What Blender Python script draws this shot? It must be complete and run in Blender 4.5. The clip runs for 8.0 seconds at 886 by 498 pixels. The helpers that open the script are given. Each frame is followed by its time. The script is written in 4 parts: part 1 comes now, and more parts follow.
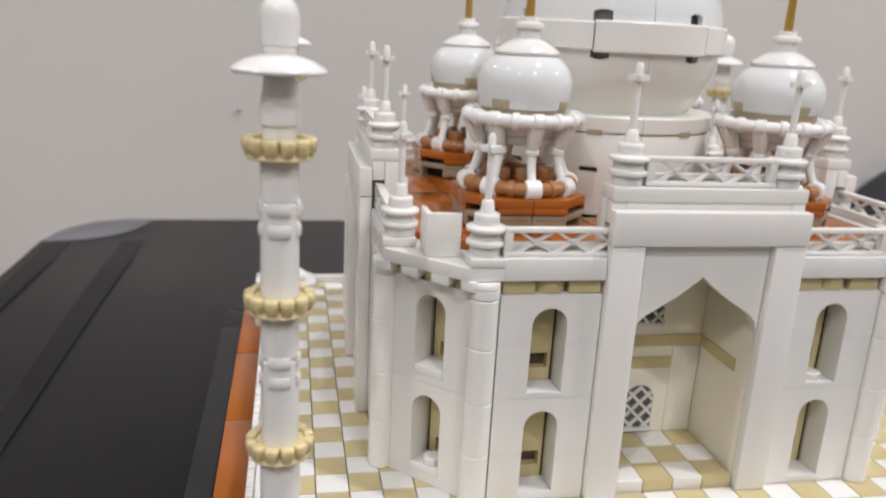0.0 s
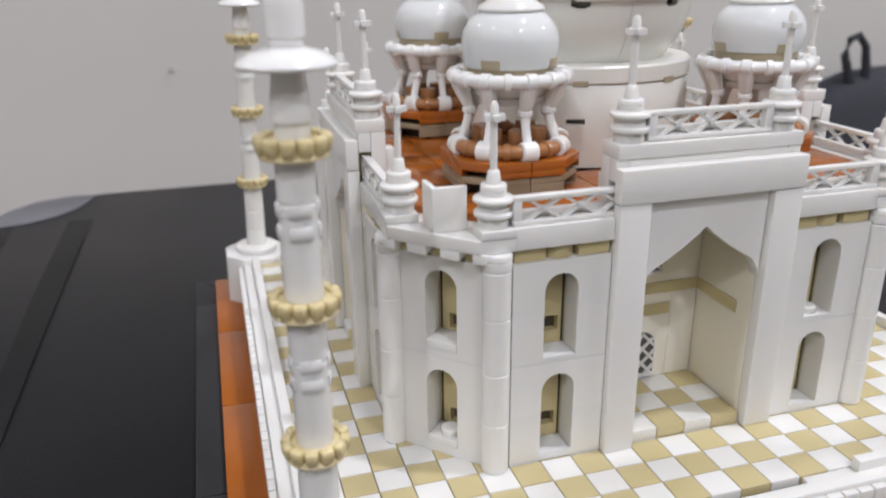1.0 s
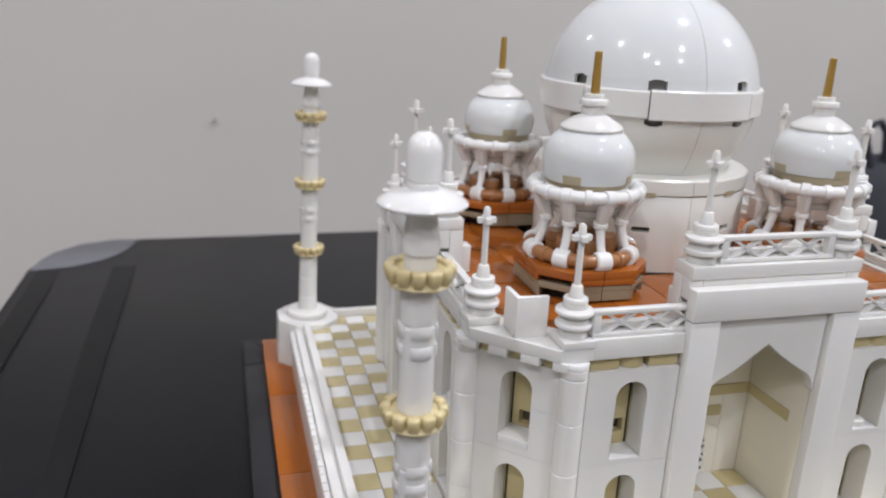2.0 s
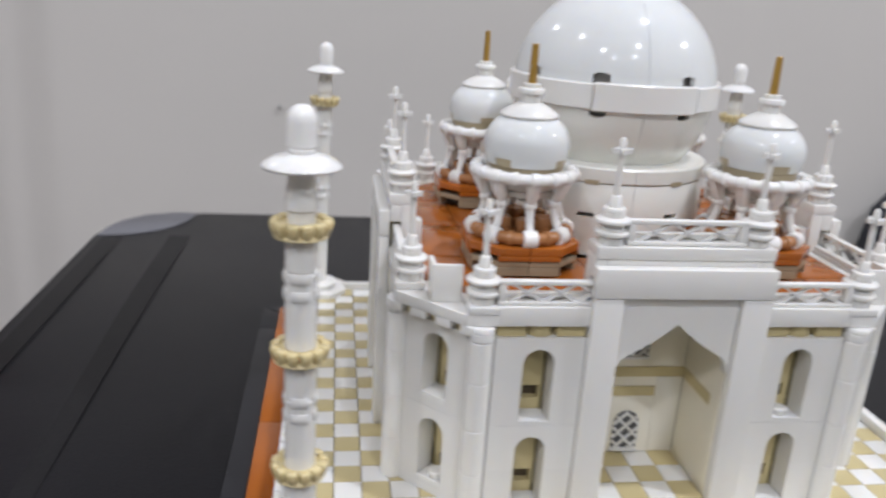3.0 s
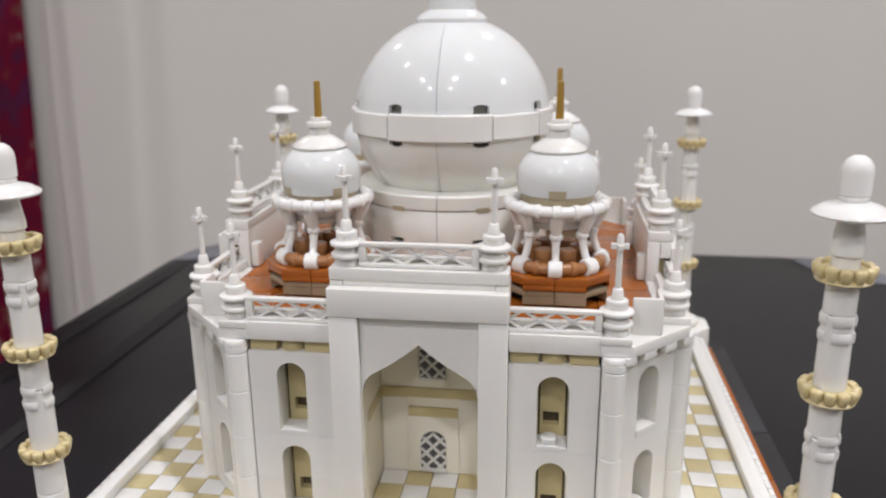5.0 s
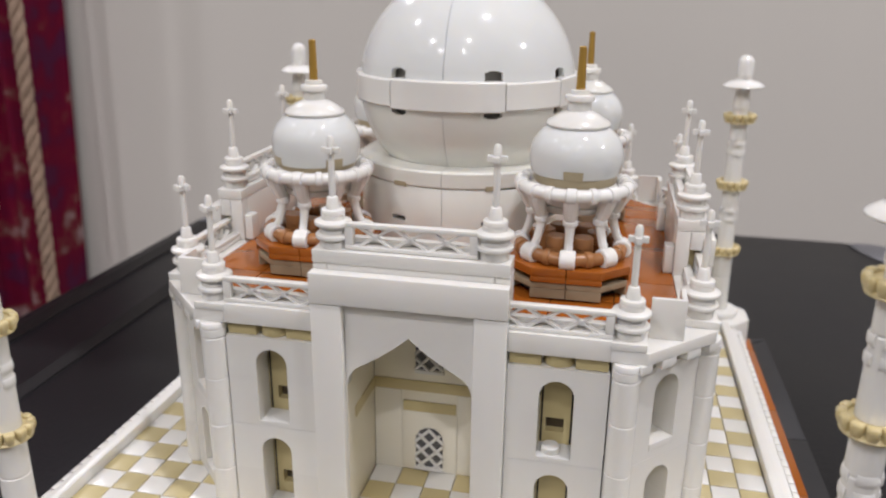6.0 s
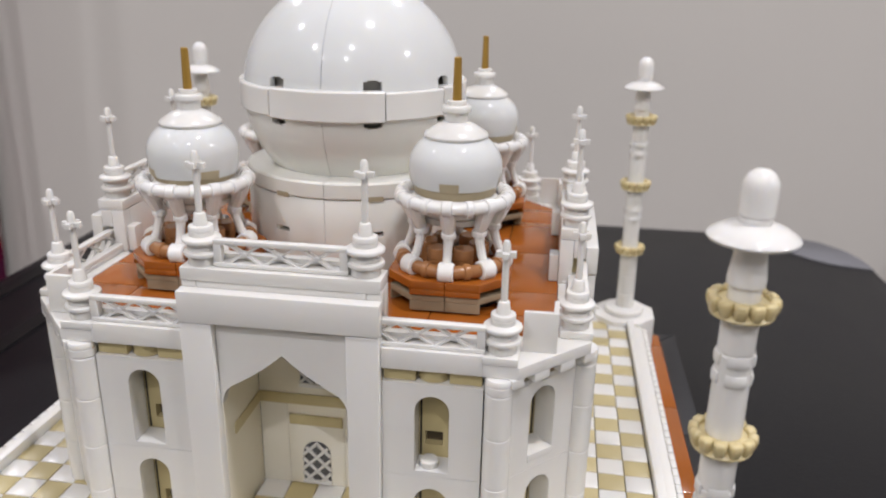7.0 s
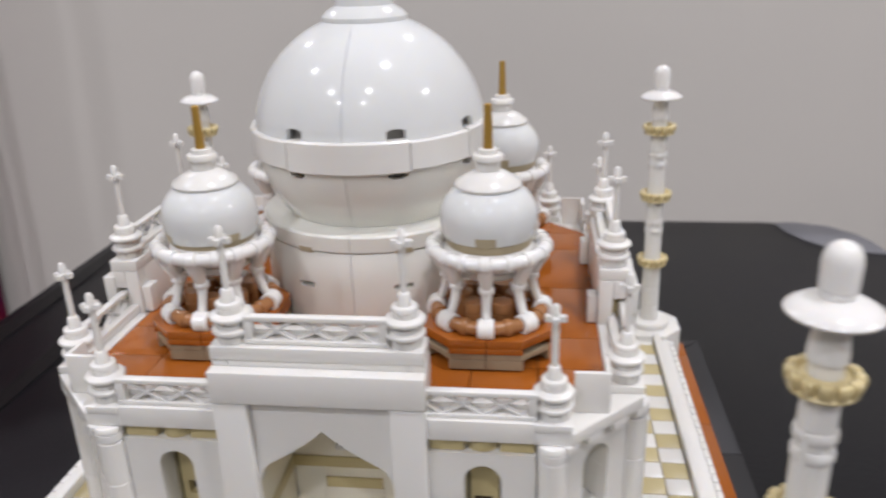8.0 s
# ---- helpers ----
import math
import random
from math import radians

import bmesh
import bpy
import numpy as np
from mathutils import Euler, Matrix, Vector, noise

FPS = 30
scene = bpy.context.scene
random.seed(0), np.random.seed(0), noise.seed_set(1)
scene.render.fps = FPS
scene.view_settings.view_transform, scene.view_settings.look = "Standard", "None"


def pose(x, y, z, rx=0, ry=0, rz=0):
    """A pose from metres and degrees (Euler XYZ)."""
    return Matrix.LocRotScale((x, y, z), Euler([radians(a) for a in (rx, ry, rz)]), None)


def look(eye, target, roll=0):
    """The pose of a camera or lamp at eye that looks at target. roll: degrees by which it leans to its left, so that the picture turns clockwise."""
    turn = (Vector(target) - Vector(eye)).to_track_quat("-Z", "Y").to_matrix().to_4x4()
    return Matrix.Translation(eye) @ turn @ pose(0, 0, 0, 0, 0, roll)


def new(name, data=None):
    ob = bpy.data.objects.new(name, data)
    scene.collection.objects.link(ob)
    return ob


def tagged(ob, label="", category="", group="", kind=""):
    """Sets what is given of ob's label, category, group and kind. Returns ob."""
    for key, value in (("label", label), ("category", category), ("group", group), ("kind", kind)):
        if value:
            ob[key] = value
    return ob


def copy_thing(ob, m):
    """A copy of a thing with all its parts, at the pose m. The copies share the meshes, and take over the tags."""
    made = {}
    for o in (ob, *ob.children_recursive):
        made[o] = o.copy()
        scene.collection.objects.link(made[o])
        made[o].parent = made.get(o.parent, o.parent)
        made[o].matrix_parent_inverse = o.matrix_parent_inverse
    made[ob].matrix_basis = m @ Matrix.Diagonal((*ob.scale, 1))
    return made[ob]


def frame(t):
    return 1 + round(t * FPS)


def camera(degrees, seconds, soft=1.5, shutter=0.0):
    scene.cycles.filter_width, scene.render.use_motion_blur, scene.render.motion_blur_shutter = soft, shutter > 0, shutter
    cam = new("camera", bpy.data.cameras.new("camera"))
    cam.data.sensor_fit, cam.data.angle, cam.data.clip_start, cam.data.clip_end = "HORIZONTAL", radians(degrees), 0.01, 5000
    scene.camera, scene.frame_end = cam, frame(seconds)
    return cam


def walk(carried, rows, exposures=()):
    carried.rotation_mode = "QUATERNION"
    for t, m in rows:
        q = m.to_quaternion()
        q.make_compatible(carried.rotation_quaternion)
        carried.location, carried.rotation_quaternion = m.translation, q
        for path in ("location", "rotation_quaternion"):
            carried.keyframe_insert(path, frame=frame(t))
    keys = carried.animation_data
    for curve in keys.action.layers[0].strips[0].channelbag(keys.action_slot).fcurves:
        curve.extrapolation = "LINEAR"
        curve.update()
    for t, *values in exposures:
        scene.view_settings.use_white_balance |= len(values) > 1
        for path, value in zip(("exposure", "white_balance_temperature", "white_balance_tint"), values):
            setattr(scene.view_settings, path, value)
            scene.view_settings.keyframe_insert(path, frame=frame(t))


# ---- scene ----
cam = camera(59.26, 8.0, 2.0, 0.4)
PATH = [
    (0, (-0.09344, -0.22954, 0.10800), (-0.03651, 0.05368, 0.02711), 3.01),
    (0.3, (-0.09831, -0.22449, 0.11003), (-0.03421, 0.05295, 0.01559), 1.69),
    (0.5, (-0.10464, -0.22288, 0.11064), (-0.03722, 0.05279, 0.01336), 0.67),
    (0.8, (-0.10650, -0.21825, 0.10968), (-0.03039, 0.05230, 0.00476), -0.01),
    (1, (-0.10699, -0.21940, 0.11505), (-0.02833, 0.05058, 0.01055), -0.72),
    (1.2, (-0.11238, -0.21527, 0.11922), (-0.03014, 0.05287, 0.01275), -0.34),
    (1.5, (-0.12332, -0.21432, 0.12666), (-0.03928, 0.05711, 0.03040), 0.90),
    (1.7, (-0.12784, -0.21632, 0.13285), (-0.04181, 0.05655, 0.04264), 2.13),
    (2.8, (-0.10692, -0.23923, 0.13153), (-0.05849, 0.04204, 0.03910), 3.07),
    (3, (-0.08901, -0.24864, 0.13357), (-0.04734, 0.03373, 0.04121), 3.54),
    (3.2, (-0.07082, -0.25766, 0.13455), (-0.03747, 0.02623, 0.04349), 3.19),
    (3.5, (-0.04630, -0.26694, 0.13472), (-0.02500, 0.01936, 0.04766), 2.41),
    (3.8, (-0.02340, -0.26832, 0.12811), (-0.01516, 0.02036, 0.04689), 2.47),
    (4, (-0.01416, -0.26793, 0.12599), (-0.01257, 0.02164, 0.04756), 3.24),
    (4.3, (-0.00101, -0.26955, 0.12375), (-0.01469, 0.02045, 0.04816), 3.06),
    (4.5, (0.00482, -0.26643, 0.13011), (-0.01586, 0.02284, 0.05330), 2.37),
    (4.7, (0.02757, -0.26546, 0.13668), (-0.00199, 0.02268, 0.05857), 0.72),
    (5.8, (0.03998, -0.24186, 0.13845), (-0.01830, 0.03669, 0.04351), 0.64),
    (6, (0.04327, -0.23728, 0.13655), (-0.01557, 0.04086, 0.04078), 0.64),
    (6.2, (0.04512, -0.23361, 0.13458), (-0.01554, 0.04332, 0.03643), -0.21),
    (6.5, (0.04699, -0.23273, 0.14874), (-0.01313, 0.04372, 0.04894), -1.03),
    (6.7, (0.04482, -0.23074, 0.14672), (-0.00898, 0.04734, 0.04783), -0.37),
    (7, (0.06052, -0.22979, 0.14225), (0.02057, 0.05014, 0.04206), 1.17),
    (7.2, (0.05715, -0.22793, 0.14093), (0.01591, 0.05229, 0.04204), 0.62),
    (7.5, (0.05773, -0.22486, 0.14383), (0.01720, 0.05468, 0.04275), -0.37),
    (7.7, (0.06416, -0.22165, 0.15022), (0.02455, 0.05810, 0.04939), -1.45),
    (8, (0.04763, -0.21582, 0.15701), (0.01139, 0.06155, 0.04862), -1.83),
]
cam.data.dof.use_dof = True
cam.data.dof.focus_distance, cam.data.dof.aperture_fstop = 0.19, 20.0
walk(cam, [(t, look(eye, target, roll)) for t, eye, target, roll in PATH],
     [(0.0, -0.28, 6800, 12), (0.5, -0.30, 6480, 12), (1.7, -0.36, 6440, 12), (2.8, -0.34, 6340, 11), (3.1, -0.35, 6360, 11), (3.5, -0.35, 6720, 12),
      (4.0, -0.38, 6720, 12), (4.5, -0.34, 6700, 12), (6.0, -0.44, 6840, 13), (6.5, -0.40, 6820, 13), (8.0, -0.44, 6640, 13)])

# ---- world, lamps, exposure ----
world = bpy.data.worlds.new("room_air")
scene.world = world
world.use_nodes = True
world.node_tree.nodes["Background"].inputs[0].default_value = (0.9, 0.92, 0.95, 1)
world.node_tree.nodes["Background"].inputs[1].default_value = 0.05

S = 0.008            # one stud of the toy bricks, in metres
CEIL = 1.75          # ceiling above the plaza
# last entry is an added fill for the right wall; (0.62, 1.25) only guessed
LAMPS = [(-1.36, -0.27, 11), (0.51, -0.31, 17), (-1.05, -1.40, 17), (0.30, -1.41, 15), (-0.87, -2.10, 13), (0.20, -2.15, 12), (-1.60, 1.35, 13), (0.62, 1.25, 15), (2.40, -0.35, 38)]
for lx, ly, watts in LAMPS:
    lamp = bpy.data.lights.new("downlight_beam", "AREA")
    lamp.shape, lamp.size, lamp.energy, lamp.color = "DISK", 0.05, watts, (0.944, 0.965, 1.052)
    ob = new("downlight_beam", lamp)
    ob.matrix_basis = pose(lx, ly, CEIL - 0.012)


# ---- materials ----
def material(name, base, rough=0.3, metal=0.0, vary=0.04, scale=60.0, bump=0.02, coat=0.0, spread=0.06, bscale=400.0, depth=0.0, gloss=0.5, streak=1.0, wear=1.0):
    mat = bpy.data.materials.new(name)
    mat.use_nodes = True
    nt = mat.node_tree
    bsdf = nt.nodes["Principled BSDF"]
    co = nt.nodes.new("ShaderNodeTexCoord")
    n1 = nt.nodes.new("ShaderNodeTexNoise")
    n1.inputs["Scale"].default_value, n1.inputs["Detail"].default_value = scale, 4
    n2 = nt.nodes.new("ShaderNodeTexNoise")
    n2.inputs["Scale"].default_value, n2.inputs["Detail"].default_value = bscale, 3
    grain = nt.nodes.new("ShaderNodeMapping")
    grain.inputs["Scale"].default_value = (1, 1, streak)
    nt.links.new(co.outputs["Object"], grain.inputs["Vector"])
    nt.links.new(grain.outputs[0], n1.inputs["Vector"])
    nt.links.new(grain.outputs[0], n2.inputs["Vector"])
    info = nt.nodes.new("ShaderNodeObjectInfo")
    ramp = nt.nodes.new("ShaderNodeMapRange")
    ramp.inputs["From Min"].default_value, ramp.inputs["From Max"].default_value = 0.3, 0.7
    ramp.inputs["To Min"].default_value, ramp.inputs["To Max"].default_value = 1 - vary, 1 + vary
    nt.links.new(n1.outputs["Fac"], ramp.inputs["Value"])
    rnd = nt.nodes.new("ShaderNodeMapRange")
    rnd.inputs["To Min"].default_value, rnd.inputs["To Max"].default_value = 1 - spread, 1.0
    nt.links.new(info.outputs["Random"], rnd.inputs["Value"])
    mul = nt.nodes.new("ShaderNodeMath")
    mul.operation = "MULTIPLY"
    nt.links.new(ramp.outputs[0], mul.inputs[0])
    nt.links.new(rnd.outputs[0], mul.inputs[1])
    mix = nt.nodes.new("ShaderNodeMix")
    mix.data_type, mix.blend_type = "RGBA", "MULTIPLY"
    mix.inputs[0].default_value = 1.0
    mix.inputs[6].default_value = (*base, 1)
    nt.links.new(mul.outputs[0], mix.inputs[7])
    nt.links.new(mix.outputs[2], bsdf.inputs["Base Color"])
    rr = nt.nodes.new("ShaderNodeMapRange")
    rr.inputs["To Min"].default_value, rr.inputs["To Max"].default_value = rough * (1 - 0.2 * wear), rough * (1 + 0.25 * wear)
    nt.links.new(n1.outputs["Fac"], rr.inputs["Value"])
    nt.links.new(rr.outputs[0], bsdf.inputs["Roughness"])
    bsdf.inputs["Metallic"].default_value = metal
    bsdf.inputs["Coat Weight"].default_value = coat
    bsdf.inputs["Specular IOR Level"].default_value = gloss
    bsdf.inputs["Subsurface Weight"].default_value = depth
    bsdf.inputs["Subsurface Radius"].default_value = (1.0, 0.88, 0.7)
    bsdf.inputs["Subsurface Scale"].default_value = 0.0016
    if bump:
        bp = nt.nodes.new("ShaderNodeBump")
        bp.inputs["Strength"].default_value, bp.inputs["Distance"].default_value = bump, 0.0004
        nt.links.new(n2.outputs["Fac"], bp.inputs["Height"])
        nt.links.new(bp.outputs[0], bsdf.inputs["Normal"])
    return mat


WHITE = material("white_plastic", (0.80, 0.787, 0.742), 0.26, vary=0.007, scale=140.0, spread=0.05, bump=0.004, bscale=110.0, depth=0.3, streak=0.6, wear=0.25)
GLOSS = material("polished_white_plastic", (0.82, 0.81, 0.775), 0.2, vary=0.01, spread=0.02, bump=0.006, bscale=150.0, depth=0.3, wear=0.3)
# white plastic for the niches, warm bounce light put into its colour
NICHE_WARM = material("niche_bounce_white_plastic", (0.88, 0.83, 0.69), 0.3, vary=0.01, scale=120.0, spread=0.04, bump=0.004, bscale=110.0, depth=0.3, wear=0.25)
# same white plastic, tinted for the bounced light on drum and lower dome
DRUM_TINT = material("bounce_tint_white_plastic", (0.80, 0.793, 0.73), 0.22, vary=0.01, scale=120.0, spread=0.02, bump=0.004, bscale=110.0, depth=0.3, wear=0.25)
SHINY = material("glossy_white_plastic", (0.72, 0.733, 0.715), 0.13, vary=0.012, spread=0.02, bump=0.01, bscale=150.0, depth=0.4, gloss=0.19)
TAN = material("tan_plastic", (0.595, 0.50, 0.262), 0.32, vary=0.03, spread=0.10)
BUFF = material("pale_tan_plastic", (0.66, 0.55, 0.295), 0.32, vary=0.03, spread=0.05, depth=0.3)
RUST = material("dark_orange_plastic", (0.39, 0.112, 0.016), 0.13, vary=0.06, spread=0.12)
SAND = material("dull_tan_plastic", (0.44, 0.37, 0.24), 0.35, vary=0.04)
TAUPE = material("dark_tan_plastic", (0.33, 0.27, 0.18), 0.35, vary=0.04)
NOUGAT = material("brown_plastic", (0.36, 0.16, 0.06), 0.25, vary=0.04, spread=0.08)
GOLD = material("pearl_gold_plastic", (0.42, 0.25, 0.05), 0.30, metal=0.35, vary=0.05)
BLACK = material("black_plastic", (0.018, 0.018, 0.020), 0.45, vary=0.1, gloss=0.35)
CLOTH = material("black_table_vinyl", (0.006, 0.006, 0.0075), 0.34, vary=0.25, scale=9.0, bump=0.2, bscale=900.0, gloss=0.17)
GAP = material("shadowed_grey_plastic", (0.10, 0.10, 0.10), 0.5)
# stands in for the shade inside the window holes
HOLE_SHADE = material("hole_shade_brown", (0.10, 0.075, 0.045), 0.5)
INNER = material("mid_grey_plastic", (0.40, 0.39, 0.36), 0.5)
PLASTER = material("painted_wall_plaster", (0.648, 0.622, 0.575), 0.75, vary=0.03, scale=2.5, bump=0.15, bscale=60.0)
CEILING = material("white_ceiling_paint", (0.75, 0.73, 0.70), 0.8, vary=0.02, scale=3.0)
CARPET = material("grey_floor_carpet", (0.22, 0.20, 0.19), 0.9, vary=0.15, scale=20.0, bump=0.4)
FABRIC = material("black_bag_fabric", (0.032, 0.034, 0.042), 0.8, vary=0.2, scale=40.0, bump=0.4, bscale=700.0)
METAL = material("grey_edge_trim", (0.45, 0.45, 0.47), 0.35, metal=0.4, vary=0.05)


# ---- building helpers: all shapes are given in studs ----
ORIGIN = {}


def thing(name, at, label, category, group="", kind=""):
    ob = new(name)
    ob.empty_display_size = 0.005
    ob.matrix_basis = pose(at[0] * S, at[1] * S, at[2] * S)
    ORIGIN[ob.name] = Vector(at)
    return tagged(ob, label, category, group, kind)


def mesh_from(name, bm, mat, origin=(0, 0, 0), sharp=35.0):
    bmesh.ops.recalc_face_normals(bm, faces=bm.faces)
    bmesh.ops.translate(bm, verts=bm.verts, vec=-Vector(origin))
    bmesh.ops.scale(bm, verts=bm.verts, vec=(S, S, S))
    me = bpy.data.meshes.new(name)
    bm.to_mesh(me)
    bm.free()
    me.materials.append(mat)
    me.shade_smooth()
    me.set_sharp_from_angle(angle=radians(sharp))
    return me


def part(name, bm, mat, parent, label="", sharp=35.0):
    o = ORIGIN[parent.name]
    ob = new(name, mesh_from(name, bm, mat, o, sharp))
    ob.parent = parent
    ORIGIN[ob.name] = o
    return tagged(ob, label) if label else ob


def structure(name, bm, mat, label, category):
    ob = new(name, mesh_from(name, bm, mat))
    ORIGIN[ob.name] = Vector((0, 0, 0))
    return tagged(ob, label, category, "", "structure")


def add_poly(bm, pts, lo, hi, axis="z", bev=0.0):
    """A prism over a flat outline; axis is the way it is drawn out."""
    put = {"z": lambda a, b, c: (a, b, c), "y": lambda a, b, c: (a, c, b), "x": lambda a, b, c: (c, a, b)}[axis]
    v0 = [bm.verts.new(put(a, b, lo)) for a, b in pts]
    v1 = [bm.verts.new(put(a, b, hi)) for a, b in pts]
    n = len(pts)
    faces = [bm.faces.new(v0), bm.faces.new(v1)]
    faces += [bm.faces.new((v0[i], v0[(i + 1) % n], v1[(i + 1) % n], v1[i])) for i in range(n)]
    if bev:
        edges = list({e for f in faces for e in f.edges})
        bmesh.ops.bevel(bm, geom=edges, offset=bev, segments=2, profile=0.6, affect="EDGES", clamp_overlap=True)
    return v0 + v1


def box(bm, x0, x1, y0, y1, z0, z1, bev=0.03):
    return add_poly(bm, [(x0, y0), (x1, y0), (x1, y1), (x0, y1)], z0, z1, "z", bev)


def lathe(bm, profile, cx=0.0, cy=0.0, seg=32, a0=0.0, a1=360.0):
    full = abs(a1 - a0) >= 359.9
    n = seg if full else seg + 1
    rings = []
    for r, z in profile:
        if r < 1e-6:
            rings.append([bm.verts.new((cx, cy, z))])
        else:
            angles = [radians(a0 + (a1 - a0) * i / seg) for i in range(n)]
            rings.append([bm.verts.new((cx + r * math.cos(a), cy + r * math.sin(a), z)) for a in angles])
    for ra, rb in zip(rings, rings[1:]):
        for i in range(seg):
            j = (i + 1) % n
            if len(ra) == 1 and len(rb) > 1:
                bm.faces.new((ra[0], rb[i], rb[j]))
            elif len(rb) == 1 and len(ra) > 1:
                bm.faces.new((ra[i], ra[j], rb[0]))
            elif len(ra) > 1:
                bm.faces.new((ra[i], ra[j], rb[j], rb[i]))
    if full:
        for ring in (rings[0], rings[-1]):
            if len(ring) > 2:
                bm.faces.new(ring)
    elif len(rings) > 2:
        for end in (0, -1):
            bm.faces.new([ring[end] for ring in rings])
    return rings


def tube(bm, path, radius, seg=10, closed=False, side=None):
    """A round bar along a path of points; radius is one number or one for each point."""
    pts = [Vector(p) for p in path]
    n = len(pts)
    radii = radius if isinstance(radius, (list, tuple)) else [radius] * n
    rings = []
    up = Vector((0, 0, 1))
    for i, p in enumerate(pts):
        a = pts[(i - 1) % n] if closed or i else p
        b = pts[(i + 1) % n] if closed or i < n - 1 else p
        d = (b - a).normalized()
        u = Vector(side) if side else d.cross(up)
        u = (d.cross(Vector((1, 0, 0))) if u.length < 1e-3 else u).normalized()
        w = d.cross(u)
        rings.append([bm.verts.new(p + radii[i] * (math.cos(2 * math.pi * k / seg) * u + math.sin(2 * math.pi * k / seg) * w)) for k in range(seg)])
    for i in range(n if closed else n - 1):
        ra, rb = rings[i], rings[(i + 1) % n]
        for k in range(seg):
            bm.faces.new((ra[k], ra[(k + 1) % seg], rb[(k + 1) % seg], rb[k]))
    if not closed:
        bm.faces.new(rings[0])
        bm.faces.new(rings[-1])


def turn_all(bm, degrees, centre=(0, 0, 0), verts=None):
    bmesh.ops.rotate(bm, verts=verts or bm.verts, cent=centre, matrix=Matrix.Rotation(radians(degrees), 3, "Z"))


def ring_of(ob, quarters=(1, 2, 3)):
    """Copies of a thing turned about the middle of the model."""
    return [copy_thing(ob, Matrix.Rotation(radians(90 * q), 4, "Z") @ ob.matrix_basis) for q in quarters]


def arch_outline(w, z0, zs, zt, n=10):
    """Half-round arch: width, foot, spring, top; centred on zero."""
    pts = [(-w / 2, z0), (w / 2, z0)]
    pts += [(w / 2 * math.cos(math.pi * i / n), zs + (zt - zs) * math.sin(math.pi * i / n)) for i in range(n + 1)]
    return pts


def wall_with_holes(bm, outer, holes, y0, y1):
    """An upright panel in x and z with openings that go through it."""
    loops = [outer] + holes
    for y in (y0, y1):
        edges = []
        for loop in loops:
            vs = [bm.verts.new((a, y, b)) for a, b in loop]
            edges += [bm.edges.new((vs[i], vs[(i + 1) % len(vs)])) for i in range(len(vs))]
        bmesh.ops.triangle_fill(bm, edges=edges, use_beauty=True, use_dissolve=False)
    for loop in loops:
        n = len(loop)
        for i in range(n):
            (a, b), (c, d) = loop[i], loop[(i + 1) % n]
            bm.faces.new([bm.verts.new(p) for p in ((a, y0, b), (c, y0, d), (c, y1, d), (a, y1, b))])
    bmesh.ops.remove_doubles(bm, verts=bm.verts, dist=1e-4)


# ---- the room ----
FLOOR_Z = -0.78 / S
TABLE_Z = -3.0
TOP = 24.0           # height of the partition panels above the plaza, in studs
bm = bmesh.new(); box(bm, -150, 150, 50, 56, FLOOR_Z, TOP, 0)
structure("partition_north", bm, PLASTER, "plain beige-grey painted partition panel behind the table", "partition")
RX0, RX1, RY0, RY1 = -330, 400, -480, 260
for nm, q in (("wall_north", (RX0, RX1, RY1, RY1 + 12)), ("wall_south", (RX0, RX1, RY0 - 12, RY0)), ("wall_west", (RX0 - 12, RX0, RY0 - 12, RY1 + 12)), ("wall_east", (RX1, RX1 + 12, RY0 - 12, RY1 + 12))):
    bm = bmesh.new(); box(bm, *q, FLOOR_Z, CEIL / S, 0)
    structure(nm, bm, PLASTER, "plain beige-grey painted room wall", "wall")
bm = bmesh.new(); box(bm, RX0 - 12, RX1 + 12, RY0 - 12, RY1 + 12, FLOOR_Z - 12, FLOOR_Z, 0)
structure("floor", bm, CARPET, "grey carpeted room floor", "floor")
bm = bmesh.new(); box(bm, RX0 - 12, RX1 + 12, RY0 - 12, RY1 + 12, CEIL / S, CEIL / S + 12, 0)
structure("ceiling", bm, CEILING, "white painted ceiling", "ceiling")

glow = bpy.data.materials.new("downlight_glow")
glow.use_nodes = True
g = glow.node_tree.nodes["Principled BSDF"]
g.inputs["Emission Color"].default_value = (0.944, 0.965, 1.052, 1)
g.inputs["Emission Strength"].default_value = 6.0
# a fixture for each entry, the added fill included
for lx, ly, _ in LAMPS:
    o = (lx / S, ly / S, CEIL / S)
    t = thing("ceiling_downlight", o, "small round recessed ceiling downlight, switched on; the easternmost is an added fill", "lamp", "ceiling downlights")
    bm = bmesh.new(); lathe(bm, [(4.2, o[2] - 0.9), (5.6, o[2] - 0.9), (5.8, o[2] + 0.05), (4.2, o[2] + 0.05), (4.2, o[2] - 0.9)], o[0], o[1], 24)
    part("rim", bm, CEILING, t)
    bm = bmesh.new(); lathe(bm, [(4.1, o[2] - 0.5), (4.1, o[2] - 0.3)], o[0], o[1], 24)
    part("lens", bm, glow, t)

# table with a black cover
table = thing("table", (0, 0, FLOOR_Z), "black covered table with rounded corners under the model", "table")


def table_outline(grow, r):
    x0, x1, y0, y1 = -30.0 - grow, 32.2 + grow, -62 - grow, 38.3 + grow
    pts = []
    for cx, cy, a in ((x1 - r, y1 - r, 0), (x0 + r, y1 - r, 90), (x0 + r, y0 + r, 180), (x1 - r, y0 + r, 270)):
        pts += [(cx + r * math.cos(radians(a + 90 * i / 8)), cy + r * math.sin(radians(a + 90 * i / 8))) for i in range(9)]
    return pts


